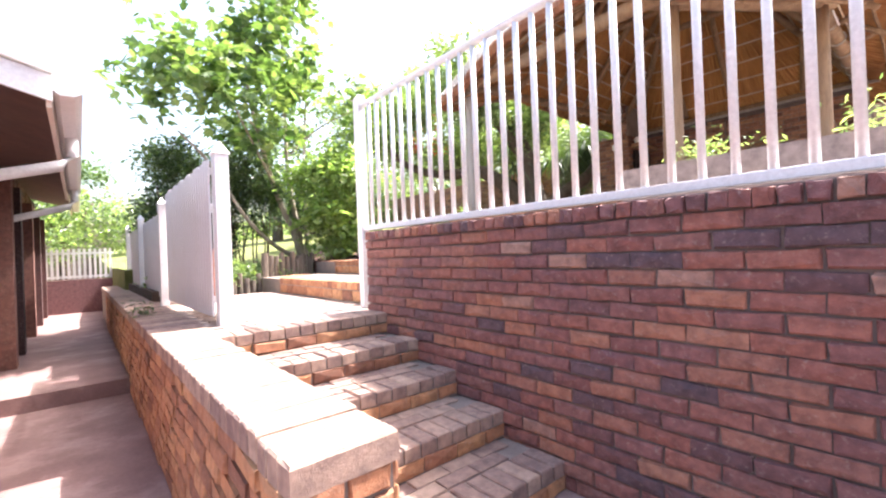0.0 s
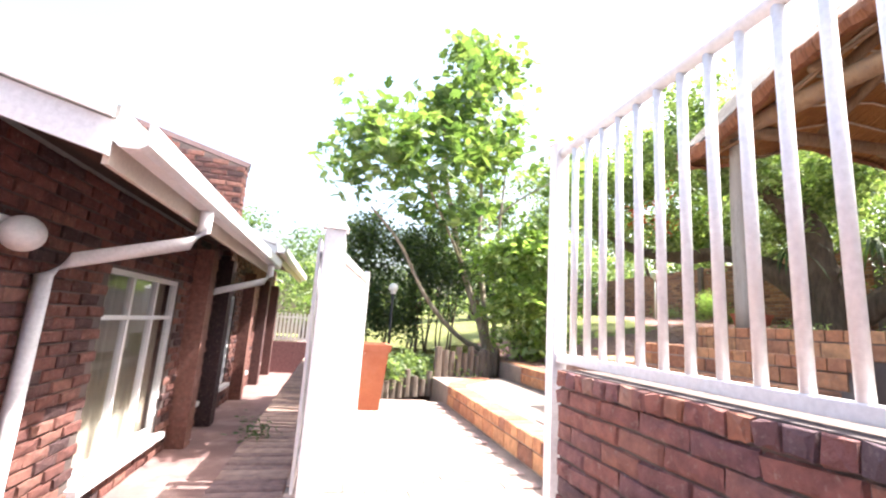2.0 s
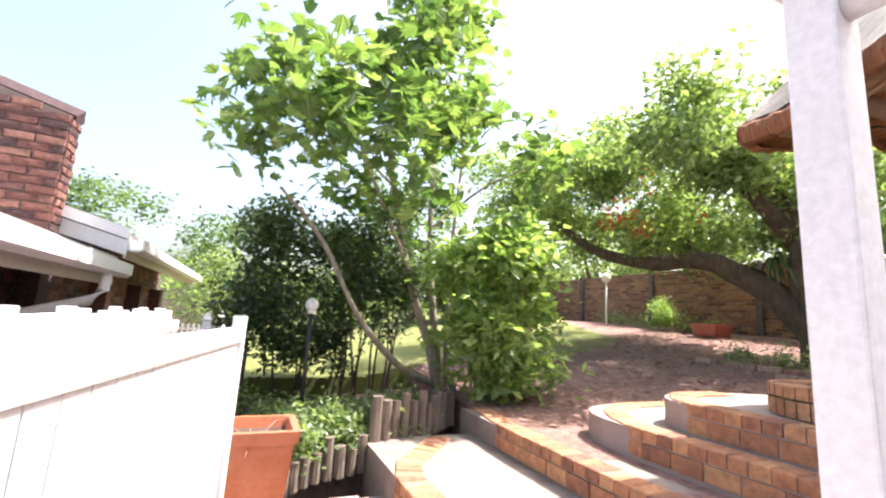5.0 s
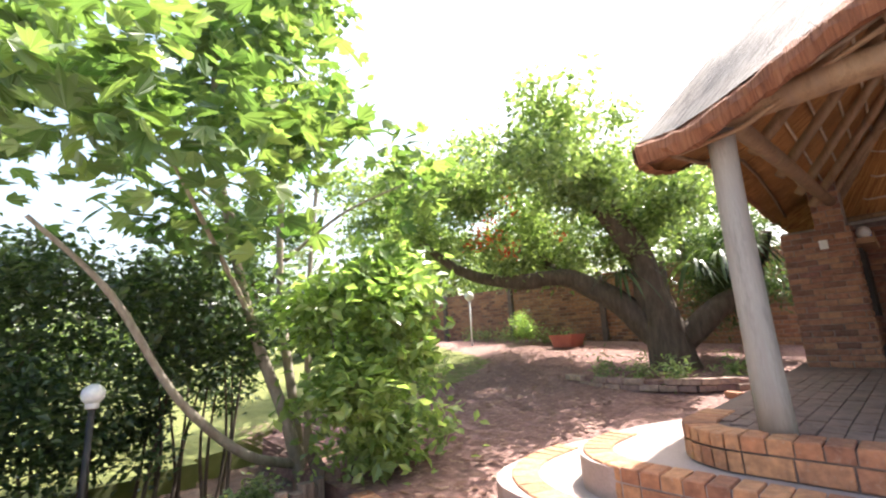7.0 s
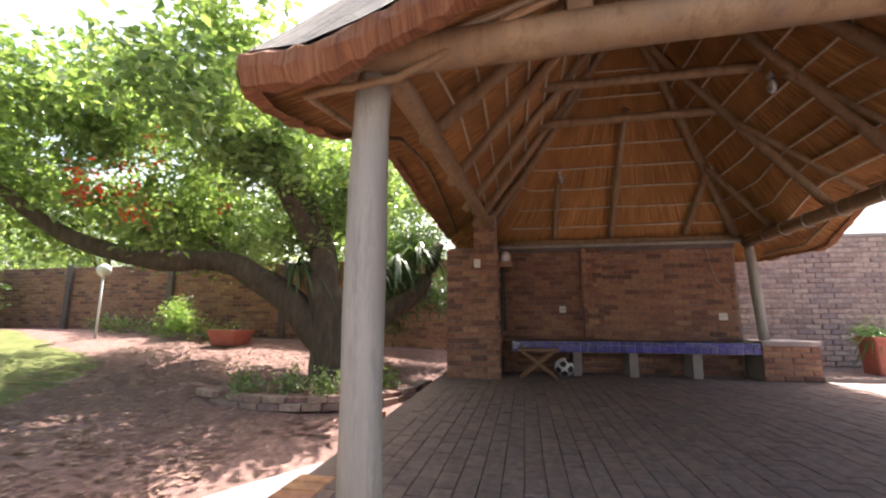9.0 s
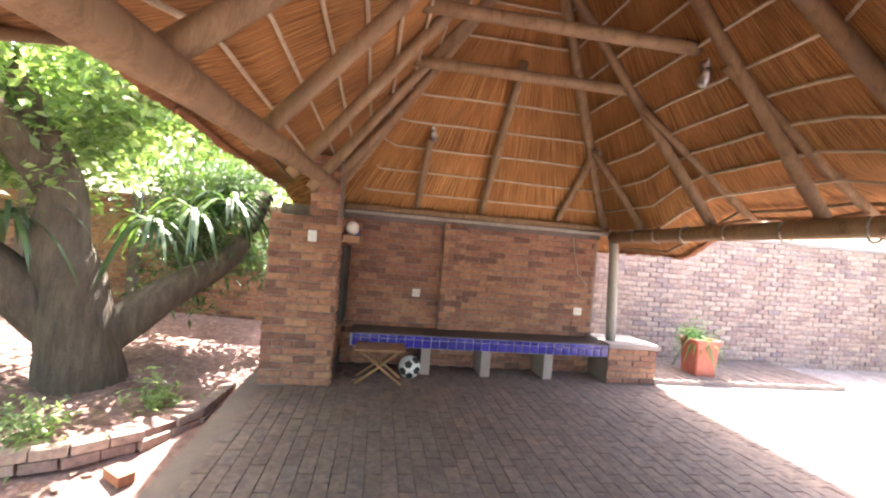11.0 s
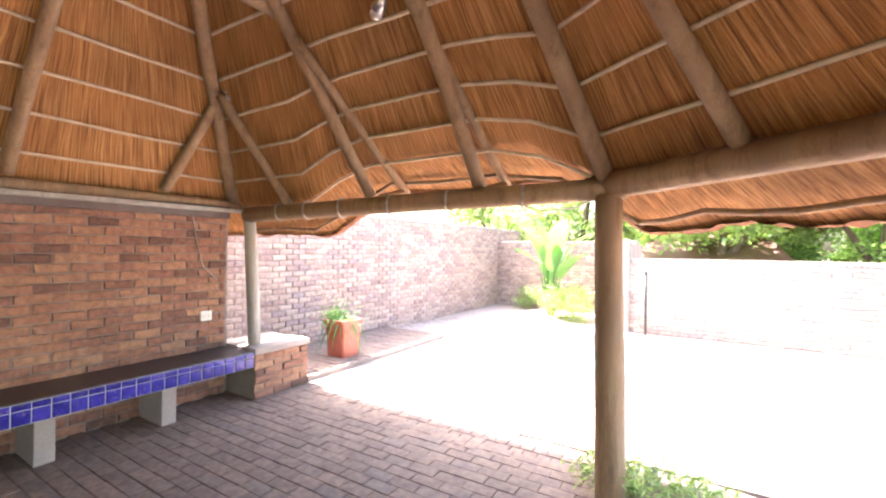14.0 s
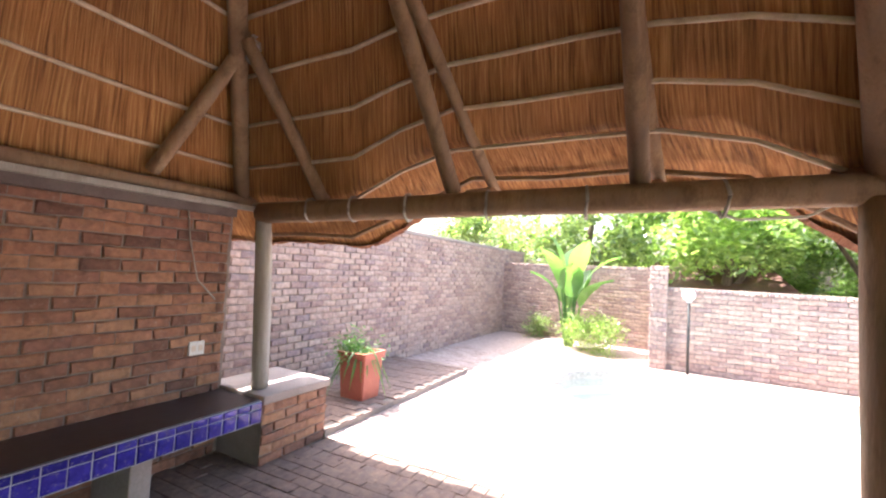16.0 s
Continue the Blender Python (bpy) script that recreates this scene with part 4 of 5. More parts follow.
bmesh.ops.create_uvsphere(bm, u_segments=16, v_segments=10, radius=0.075, matrix=Matrix.Translation((11.25, 5.06, FLOOR + 1.70)) @ Matrix.Diagonal((1, 1, 1.1, 1)))
tagged(part("enamel_mug", bm, PLASTIC, None, smooth=True), "round white enamel pot on the mantel shelf", "pot")
bm = block(11.38, 11.62, 4.99, 5.12, FLOOR + 1.62, FLOOR + 1.69, bevel=0.025)
tagged(part("folded_cloth", bm, BLUE_CLOTH), "folded blue cloth lying on the mantel shelf", "cloth")

# tiled bench along the back wall
bench = thing("tiled_bench", (11.7, 3.3, FLOOR), "long built-in bench with a dark top and cobalt tiled edge", "bench")
part("top", block(11.46, 11.955, 1.735, 5.0, 2.0, 2.142, bevel=0.006), COUNTER, bench, "dark polished top")
edge = part("edge_band", block(11.447, 11.459, 1.74, 5.0, 1.985, 2.135), GROUT, bench)
rows = []
for i in range(31):
    y = 1.79 + i * 0.1045
    rows.append(((0.098, 0.094, 0.008), face_matrix((11.447, y, 0), (0, -1, 0), (-1, 0, 0), 0, 2.037, 0)))
    rows.append(((0.098, 0.042, 0.008), face_matrix((11.447, y, 0), (0, -1, 0), (-1, 0, 0), 0, 2.111, 0)))
lay(edge, "tile", BLUE_TILE, rows, (11.4, 2.5, 2.0), 300)
for y in (4.08, 3.32, 2.5):
    part("support", block(11.52, 11.94, y - 0.06, y + 0.06, FLOOR, 2.0, bevel=0.008), CEMENT, bench)
settle(bench)
pier_end = thing("bench_pier", (11.6, 1.4, FLOOR), "low square face-brick pier at the end of the bench", "brick pier")
core = part("core", block(11.47, 12.1, 1.06, 1.72, FLOOR - 0.1, 2.10), MORTAR, pier_end)
lay(core, "brick", BRICK_BROWN, bond((11.47, 1.72, FLOOR), (0, -1, 0), (-1, 0, 0), 0.66, 0.45), (11.4, 1.4, 1.9), 40)
lay(core, "side_brick", BRICK_BROWN, bond((11.47, 1.06, FLOOR), (1, 0, 0), (0, -1, 0), 0.63, 0.45), (11.4, 1.0, 1.9), 40)
part("slab", block(11.44, 12.13, 1.03, 1.73, 2.10, 2.165, bevel=0.012), CEMENT, pier_end, "smooth cement slab")
settle(pier_end)
ledge = structure("ledge", block(11.45, 12.74, -1.9, 1.05, FLOOR - 0.1, 1.715), MORTAR, "low brick-edged ledge beside the boundary wall")
lay(ledge, "paver", PAVER, paving(11.45, 12.7, -1.9, 1.0, 1.715, lambda x, y: x > 11.55, (0.215, 0.105)), (11.8, 0.5, 1.7), 120)

for y, z, w in ((4.22, 2.60, 0.10), (1.96, 2.49, 0.115)):
    root = thing("wall_socket", (11.94, y, z), "white plastic double socket on the brick wall", "socket", "sockets over the bench")
    part("plate", block(11.925, 11.946, y - w / 2, y + w / 2, z - 0.05, z + 0.05, bevel=0.006), PLASTIC, root)
    for d in (-1, 1):
        part("outlet", block(11.921, 11.926, y + d * w * 0.24 - 0.015, y + d * w * 0.24 + 0.015, z - 0.02, z + 0.02), CREAM, root)
    settle(root)
bm = tube(bmesh.new(), [(11.93, 2.1, PLATE - 0.1), (11.92, 2.08, 3.3), (11.92, 2.0, 3.0), (11.92, 1.85, 2.85)], 0.006, 6)
tagged(part("cable", bm, POLE_GREY, smooth=True), "thin loose cable hanging down the brick wall", "cable")

# folding stool
st = thing("folding_table", (11.2, 4.62, FLOOR), "small folding wooden table with crossed legs beside the bench", "folding table")
part("tabletop", block(11.05, 11.42, 4.36, 4.92, 2.02, 2.045, bevel=0.006), WOOD, st)
for x in (11.1, 11.37):
    for d in (-1, 1):
        pole_part("leg", (x, 4.64 - d * 0.25, FLOOR), (x, 4.64 + d * 0.22, 2.02), 0.016, WOOD, st, 0, 2)
pole_part("stretcher", (11.1, 4.64, 1.84), (11.37, 4.64, 1.84), 0.012, WOOD, st, 0, 2)
settle(st)
ball = thing("ball", (11.4, 4.3, FLOOR + 0.13), "black and white ball lying under the bench", "ball")
bm = bmesh.new()
bmesh.ops.create_icosphere(bm, subdivisions=3, radius=0.13, matrix=Matrix.Translation((11.38, 4.28, FLOOR + 0.13)))
part("skin", bm, PLASTIC, ball, smooth=True)
for v in ((-1, 0.2, 0.5), (-0.8, -0.6, -0.1), (-0.8, 0.7, -0.2), (-0.5, -0.5, 0.8), (-0.9, 0.05, -0.6)):
    d = Vector(v).normalized()
    bm = bmesh.new()
    bmesh.ops.create_circle(bm, cap_ends=True, segments=5, radius=0.05, matrix=Matrix.Translation(Vector((11.38, 4.28, FLOOR + 0.13)) + d * 0.124) @ d.to_track_quat('Z', 'Y').to_matrix().to_4x4())
    ret = bmesh.ops.extrude_face_region(bm, geom=bm.faces[:])
    bmesh.ops.translate(bm, vec=d * 0.007, verts=[e for e in ret["geom"] if isinstance(e, bmesh.types.BMVert)])
    part("patch", bm, BLACK, ball, "black patch")
settle(ball)


def square_pot(name, x, y, z, h, r0, r1, material, label, rim=0.03):
    root = thing(name, (x, y, z), label, "plant pot")
    bm = bmesh.new()
    prof = [(r0, 0), (r1 - 0.015, h - 0.07), (r1, h - 0.07), (r1 + 0.01, h), (r1 - rim, h), (r1 - rim - 0.02, h - 0.08)]
    rings = [[bm.verts.new((x + sx * r, y + sy * r, z + zz)) for sx, sy in ((-1, -1), (1, -1), (1, 1), (-1, 1))] for r, zz in prof]
    for a, b in zip(rings, rings[1:]):
        for k in range(4):
            bm.faces.new((a[k], a[(k + 1) % 4], b[(k + 1) % 4], b[k]))
    bm.faces.new(rings[0][::-1])
    bmesh.ops.bevel(bm, geom=[e for e in bm.edges if abs(e.verts[0].co.z - e.verts[1].co.z) > 0.05], offset=0.012, segments=2, affect='EDGES')
    part("pot", bm, material, root)
    part("soil", block(x - r1 + rim + 0.012, x + r1 - rim - 0.012, y - r1 + rim + 0.012, y + r1 - rim - 0.012, z + h - 0.09, z + h - 0.06), EARTH, root)
    return root


def fronds(name, x, y, z, n, length, droop, material, parent, seed, width=0.02):
    """Arching strap leaves as one tuft."""
    r = random.Random(seed)
    bm = bmesh.new()
    for _ in range(n):
        a, l, lift = r.uniform(0, 6.28), length * r.uniform(0.6, 1.2), r.uniform(0.3, 1.0)
        prev = None
        for i in range(7):
            t = i / 6
            c = Vector((x + math.cos(a) * l * t * 0.8, y + math.sin(a) * l * t * 0.8, z + l * (lift * t - droop * t * t)))
            w = width * (1 - t) ** 0.6 * (0.4 + t) + 0.001
            s = Vector((-math.sin(a), math.cos(a), 0)) * w
            cur = (bm.verts.new(c - s), bm.verts.new(c + s))
            if prev:
                bm.faces.new((prev[0], prev[1], cur[1], cur[0]))
            prev = cur
    return part(name, bm, material, parent)


pot = square_pot("terracotta_planter", 3.31, 6.78, LAND, 0.63, 0.14, 0.205, TERRACOTTA, "tall square tapered terracotta planter on the landing")
fronds("dry_stems", 3.31, 6.78, LAND + 0.5, 16, 0.28, 0.5, DRY_LEAF, pot, 3, 0.008)
settle(pot)
# flat black slab on the solid core, painting the darkness of an ash opening
pot = square_pot("red_planter", 11.83, 0.12, 1.727, 0.50, 0.15, 0.185, RED_POT, "square red clay planter with a trailing fern")
tagged(leaves("fern", clumps(3, 7, (11.83, 0.12, 2.26), (0.2, 0.2, 0.08), 0.14), 500, 0.07, LEAF_PALM, pot, "slim", 4), kind="stuff")
fronds("fern_fronds", 11.83, 0.12, 2.2, 46, 0.42, 1.35, LEAF_PALM, pot, 5, 0.018)
settle(pot)
clay = square_pot("clay_bowl", 12.5, 10.4, garden_z(12.5, 10.4) - 0.01, 0.28, 0.24, 0.30, RED_POT, "low clay planter with a small plant in the bed")
fronds("plant", 12.5, 10.4, garden_z(12.5, 10.4) + 0.2, 20, 0.3, 0.8, LEAF_BRIGHT, clay, 6)
settle(clay)

# ---- pool fence ----
fence = thing("pool_fence", (4.09, 2, 1.34), "white painted steel pool fence on the retaining wall", "fence")
RX = 4.10
part("end_post", block(RX - 0.04, RX + 0.04, 4.17 + 0.16, 4.17 + 0.24, LAND, 2.58, bevel=0.006), WHITE, fence)
bm = bmesh.new()
bmesh.ops.create_cone(bm, cap_ends=True, segments=4, radius1=0.068, radius2=0.004, depth=0.06, matrix=Matrix.Translation((RX, 4.37, 2.61)) @ Matrix.Rotation(math.pi / 4, 4, 'Z'))
part("post_cap", bm, WHITE, fence)
part("bottom_rail", block(RX - 0.022, RX + 0.022, -5.9, 4.33, 1.36, 1.405, bevel=0.005), WHITE, fence)
part("top_rail", tube(bmesh.new(), [(RX, -5.9, 2.52), (RX, 4.34, 2.52)], 0.026, 12), WHITE, fence, smooth=True)
for i in range(82):
    y = 4.20 - i * 0.122
    part("bar", tube(bmesh.new(), [(RX, y, 1.40), (RX, y, 2.51)], 0.018, 10), WHITE, fence, smooth=True)
settle(fence)

# gate and slatted fence on the parapet
gate = thing("gate", (2.86, 4.3, LAND), "open white slatted garden gate on a capped post", "gate")


def gate_local(t, z, off=0.0):
    d = Vector((0.23, 1.32, 0)).normalized()
    n = Vector((d.y, -d.x, 0))
    return Vector((2.93, 4.46, z)) + d * t + n * off


def bar_between(a, b, w, d):
    """A flat bar from a to b, w wide along the leaf, d thick."""
    bm = bmesh.new()
    u = Vector((0.23, 1.32, 0)).normalized()
    n = Vector((u.y, -u.x, 0))
    vs = []
    for p in (a, b):
        vs.append([bm.verts.new(p + u * su * w / 2 + n * sn * d / 2) for su, sn in ((-1, -1), (1, -1), (1, 1), (-1, 1))])
    for k in range(4):
        bm.faces.new((vs[0][k], vs[0][(k + 1) % 4], vs[1][(k + 1) % 4], vs[1][k]))
    bm.faces.new(vs[0][::-1])
    bm.faces.new(vs[1])
    return bm


part("gate_post", block(2.85, 2.95, 4.34, 4.44, LAND - 0.02, 1.94, bevel=0.006), WHITE, gate)
bm = bmesh.new()
bmesh.ops.create_cone(bm, cap_ends=True, segments=4, radius1=0.088, radius2=0.004, depth=0.10, matrix=Matrix.Translation((2.90, 4.39, 1.99)) @ Matrix.Rotation(math.pi / 4, 4, 'Z'))
part("post_cap", bm, WHITE, gate)
for t in (0.02, 1.34):
    part("stile", bar_between(gate_local(t, 0.72), gate_local(t, 1.90), 0.05, 0.04), WHITE, gate)
for z in (0.80, 1.82):
    bm = bmesh.new()
    tube(bm, [gate_local(0.0, z), gate_local(1.36, z)], 0.022, 8)
    part("gate_rail", bm, WHITE, gate)
for i in range(17):
    t = 0.085 + i * 0.0735
    part("slat", bar_between(gate_local(t, 0.74), gate_local(t, 1.86), 0.068, 0.014), WHITE, gate)
settle(gate)
sf = thing("slatted_fence", (2.58, 8, 0.65), "white slatted fence standing on the parapet wall", "fence")
for y in (6.6, 8.8, 10.95):
    part("post", block(2.76, 2.84, y - 0.04, y + 0.04, 0.655, 1.80, bevel=0.005), WHITE, sf)
    bm = bmesh.new()
    bmesh.ops.create_cone(bm, cap_ends=True, segments=4, radius1=0.07, radius2=0.004, depth=0.08, matrix=Matrix.Translation((2.80, y, 1.84)) @ Matrix.Rotation(math.pi / 4, 4, 'Z'))
    part("post_cap", bm, WHITE, sf)
for y0, y1, z in ((4.45, 6.56, 0.82), (4.45, 6.56, 1.80), (6.64, 10.95, 0.82), (6.64, 10.95, 1.62)):
    part("rail", block(2.838, 2.861, y0, y1, z, z + 0.05, bevel=0.004), WHITE, sf)
for i in range(72):
    y = 4.46 + i * 0.09
    if abs(y - 6.6) < 0.08 or abs(y - 8.8) < 0.08:
        continue
    part("slat", block(2.820, 2.835, y - 0.041, y + 0.041, 0.72, (1.90 if y < 6.6 else 1.73) + 0.01 * math.sin(i * 1.7), bevel=0.003), WHITE, sf)
settle(sf)
ff = thing("far_fence", (2.0, 14.5, 1.0), "white picket fence on a low brick wall", "fence")
part("base_wall", block(1.2, 2.75, 14.5, 14.72, -0.2, 0.80), BRICK, ff)
for i in range(15):
    part("picket", block(1.25 + i * 0.1, 1.30 + i * 0.1, 14.58, 14.60, 0.82, 1.55), WHITE, ff)
part("rail", block(1.2, 2.75, 14.6, 14.63, 1.42, 1.47), WHITE, ff)
part("lower_rail", block(1.2, 2.75, 14.6, 14.63, 0.85, 0.9), WHITE, ff)
settle(ff)

# ---- house ----
house = thing("house", (0, 7, 0), "single-storey dark red brick house with white gutters", "house")
HX = 1.30


def house_wall(y0, y1, z1, holes, near, limit):
    bm = bmesh.new()
    edges = sorted({y0, y1, *[h[0] for h in holes], *[h[1] for h in holes]})
    for a, b in zip(edges, edges[1:]):
        hole = next((h for h in holes if h[0] <= a and b <= h[1]), None)
        if hole:
            if hole[2] > -0.3:
                box(bm, HX - 0.22, HX, a, b, -0.3, hole[2])
            box(bm, HX - 0.22, HX, a, b, hole[3], z1)
        else:
            box(bm, HX - 0.22, HX, a, b, -0.3, z1)
    w = part("wall", bm, MORTAR_DARK, house)
    gaps = [(h[0] - y0, h[1] - y0, h[2] + 0.15, h[3] + 0.15) for h in holes]
    lay(w, "brick", BRICK_HOUSE, bond((HX, y0, G0), (0, 1, 0), (1, 0, 0), y1 - y0, z1 - G0, holes=gaps), near, limit)


def window(y0, y1, z0, z1, mullions, transom):
    # dark panel closing the opening; its colour stands for the unlit room
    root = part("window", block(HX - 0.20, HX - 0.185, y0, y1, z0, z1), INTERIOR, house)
    w = 0.045
    bm = bmesh.new()
    box(bm, HX - 0.09, HX - 0.03, y0, y0 + w, z0, z1)
    box(bm, HX - 0.09, HX - 0.03, y1 - w, y1, z0, z1)
    box(bm, HX - 0.09, HX - 0.03, y0 + w, y1 - w, z0, z0 + w)
    box(bm, HX - 0.09, HX - 0.03, y0 + w, y1 - w, z1 - w, z1)
    part("window_frame", bm, WHITE, root)
    for m in mullions:
        part("mullion", block(HX - 0.085, HX - 0.035, m - 0.02, m + 0.02, z0 + w, z1 - w), WHITE, root)
    part("transom", block(HX - 0.083, HX - 0.037, y0 + w, y1 - w, transom - 0.018, transom + 0.018), WHITE, root)
    part("window_sill", block(HX - 0.09, HX + 0.08, y0 - 0.03, y1 + 0.03, z0 - 0.06, z0 - 0.002, bevel=0.006), WHITE, root)
    bm = bmesh.new()
    n = 40
    prev = None
    for i in range(n + 1):
        y = y0 + 0.03 + (y1 - y0 - 0.06) * i / n
        x = HX - 0.15 + 0.018 * math.sin(i * 1.9)
        cur = (bm.verts.new((x, y, z0 + 0.02)), bm.verts.new((x, y, z1 - 0.02)))
        if prev:
            bm.faces.new((prev[0], cur[0], cur[1], prev[1]))
        prev = cur
    part("curtain", bm, CURTAIN, root, smooth=True)
    p = part("pane", block(HX - 0.066, HX - 0.060, y0 + w, y1 - w, z0 + w, z1 - w), GLASS, root)
    p.visible_shadow = False


house_wall(3.2, 8.9, 2.34, [(5.9, 7.42, 0.25, 1.78), (8.0, 8.55, 0.35, 1.78)], (HX, 6.5, 1), 260)
house_wall(9.1, 14.6, 2.62, [(9.6, 10.2, 0.35, 1.75), (11.2, 11.8, 0.35, 1.75), (12.8, 13.4, 0.35, 1.75)], (HX, 10, 1), 120)
window(5.9, 7.42, 0.25, 1.78, (6.42, 6.92), 1.40)
window(8.0, 8.55, 0.35, 1.78, (8.28,), 1.4)
for y in (9.6, 11.2, 12.8):
    window(y, y + 0.6, 0.35, 1.75, (y + 0.3,), 1.4)
part("end_wall", block(-6, HX, 3.2, 3.42, -0.3, 2.3), MORTAR_DARK, house)
for y in (7.72, 8.72, 10.6, 12.3, 13.9):
    part("brick_pier", block(HX, HX + 0.20, y, y + 0.22, -0.15, 2.2), BRICK_HOUSE, house)


def roof_slab(y0, y1, x_e, z_e, name):
    s = 0.27
    bm = bmesh.new()
    vs = []
    for dz in (0.0, 0.06):
        vs.append([bm.verts.new(p) for p in ((x_e, y0, z_e + dz), (x_e, y1, z_e + dz), (x_e - 7, y1, z_e + 7 * s + dz), (x_e - 7, y0, z_e + 7 * s + dz))])
    bm.faces.new(vs[0][::-1])
    bm.faces.new(vs[1])
    for k in range(4):
        bm.faces.new((vs[0][k], vs[0][(k + 1) % 4], vs[1][(k + 1) % 4], vs[1][k]))
    part(name, bm, ROOFING, house)
    # soffit boards
    bm = bmesh.new()
    lo = [bm.verts.new(p) for p in ((x_e - 0.05, y0 + 0.03, z_e - 0.02), (x_e - 0.05, y1, z_e - 0.02), (HX - 0.2, y1, z_e - 0.02 + (x_e - HX + 0.15) * s), (HX - 0.2, y0 + 0.03, z_e - 0.02 + (x_e - HX + 0.15) * s))]
    bm.faces.new(lo)
    r = bmesh.ops.extrude_face_region(bm, geom=bm.faces[:])
    bmesh.ops.translate(bm, vec=(0, 0, 0.012), verts=[v for v in r["geom"] if isinstance(v, bmesh.types.BMVert)])
    part("soffit", bm, SOFFIT, house)
    # barge board in two bands
    for dz0, dz1, off in ((-0.17, -0.02, 0.0), (-0.01, 0.10, -0.03)):
        bm = bmesh.new()
        a = [(x_e, z_e + dz0), (x_e, z_e + dz1), (x_e - 7, z_e + 7 * s + dz1), (x_e - 7, z_e + 7 * s + dz0)]
        f0, f1 = [bm.verts.new((x, y0 - 0.03 + off, z)) for x, z in a], [bm.verts.new((x, y0 - 0.005 + off, z)) for x, z in a]
        bm.faces.new(f0)
        bm.faces.new(f1[::-1])
        for k in range(4):
            bm.faces.new((f0[k], f0[(k + 1) % 4], f1[(k + 1) % 4], f1[k]))
        part("barge_board", bm, WHITE, house)
    part("fascia", block(x_e - 0.03, x_e - 0.005, y0, y1, z_e - 0.20, z_e - 0.005), CREAM, house)
    # gutter: an open trough
    bm = bmesh.new()
    prof = [(0.0, 0.0), (0.0, -0.10), (0.03, -0.125), (0.10, -0.125), (0.135, -0.10), (0.135, 0.0), (0.125, 0.0), (0.122, -0.09), (0.02, -0.11), (0.008, 0.0)]
    rings = [[bm.verts.new((x_e + px, y, z_e + pz)) for px, pz in prof] for y in (y0 - 0.02, y1)]
    n = len(prof)
    for k in range(n):
        bm.faces.new((rings[0][k], rings[0][(k + 1) % n], rings[1][(k + 1) % n], rings[1][k]))
    bm.faces.new(rings[0][::-1])
    bm.faces.new(rings[1])
    part("gutter", bm, WHITE, house)


roof_slab(4.2, 8.85, 1.98, 2.27, "roof")
roof_slab(9.12, 14.4, 1.98, 2.55, "further_roof")


def downpipe(y, z):
    pts = [(2.05, y, z), (2.05, y, z - 0.14), (1.98, y - 0.03, z - 0.24), (1.48, y - 0.22, z - 0.42), (1.37, y - 0.25, z - 0.52), (1.36, y - 0.25, 0.05), (1.44, y - 0.25, -0.03)]
    part("downpipe", tube(bmesh.new(), pts, 0.042, 12), WHITE, house, smooth=True)


downpipe(5.3, 2.16)
downpipe(8.35, 2.16)
# fire wall between the roofs
bm = bmesh.new()
o = [(1.42, -0.3), (1.42, 3.62), (-6, 5.7), (-6, -0.3)]
f0, f1 = [bm.verts.new((x, 8.87, z)) for x, z in o], [bm.verts.new((x, 9.10, z)) for x, z in o]
bm.faces.new(f0)
bm.faces.new(f1[::-1])
for k in range(4):
    bm.faces.new((f0[k], f0[(k + 1) % 4], f1[(k + 1) % 4], f1[k]))
fw = part("fire_wall", bm, MORTAR_DARK, house)
pcs = [p for p in bond((1.42, 8.87, 2.2), (-1, 0, 0), (0, -1, 0), 5.0, 2.6) if p[1].translation.z < 3.58 + (1.42 - p[1].translation.x) * 0.28]
lay(fw, "brick", BRICK_HOUSE, pcs, (1, 8.8, 3), 200)
lay(fw, "side_brick", BRICK_HOUSE, bond((1.42, 8.87, 2.2), (0, 1, 0), (1, 0, 0), 0.23, 1.4), (1, 8.8, 3), 30)
part("coping_course", tube(bmesh.new(), [(1.45, 8.985, 3.63), (-6, 8.985, 5.71)], 0.1, 4), BRICK_HOUSE, fw)
settle(house)
lamp = thing("wall_lamp", (1.36, 4.74, 1.85), "round white globe wall lamp on the brick house", "lamp")
bm = bmesh.new()
bmesh.ops.create_uvsphere(bm, u_segments=18, v_segments=12, radius=0.09, matrix=Matrix.Translation((1.42, 4.74, 1.82)))
part("globe", bm, PLASTIC, lamp, smooth=True)
part("base", block(1.302, 1.35, 4.69, 4.79, 1.78, 1.9, bevel=0.008), WHITE, lamp)
settle(lamp)


def globe_lamp(x, y, z0, z1, r, label, mat_pole):
    root = thing("garden_lamp", (x, y, z0), label, "garden lamp", "globe garden lamps")
    part("pole", tube(bmesh.new(), [(x, y, z0), (x, y, z1)], 0.022, 10), mat_pole, root, smooth=True)
    part("collar", tube(bmesh.new(), [(x, y, z1 - 0.03), (x, y, z1 + 0.03)], 0.04, 12), WHITE, root, smooth=True)
    bm = bmesh.new()
    bmesh.ops.create_uvsphere(bm, u_segments=18, v_segments=12, radius=r, matrix=Matrix.Translation((x, y, z1 + r * 0.9)))
    part("globe", bm, PLASTIC, root, smooth=True)
    settle(root)


globe_lamp(12.2, 13.2, garden_z(12.2, 13.2) - 0.02, 3.30, 0.13, "white globe garden lamp on a white post", WHITE)
globe_lamp(8.55, -4.25, 1.64, 2.86, 0.10, "white globe lamp on a thin dark post by the pool wall", BLACK)
globe_lamp(3.76, 8.7, 0.75, 1.95, 0.07, "small white globe lamp among dark shrubs", BLACK)

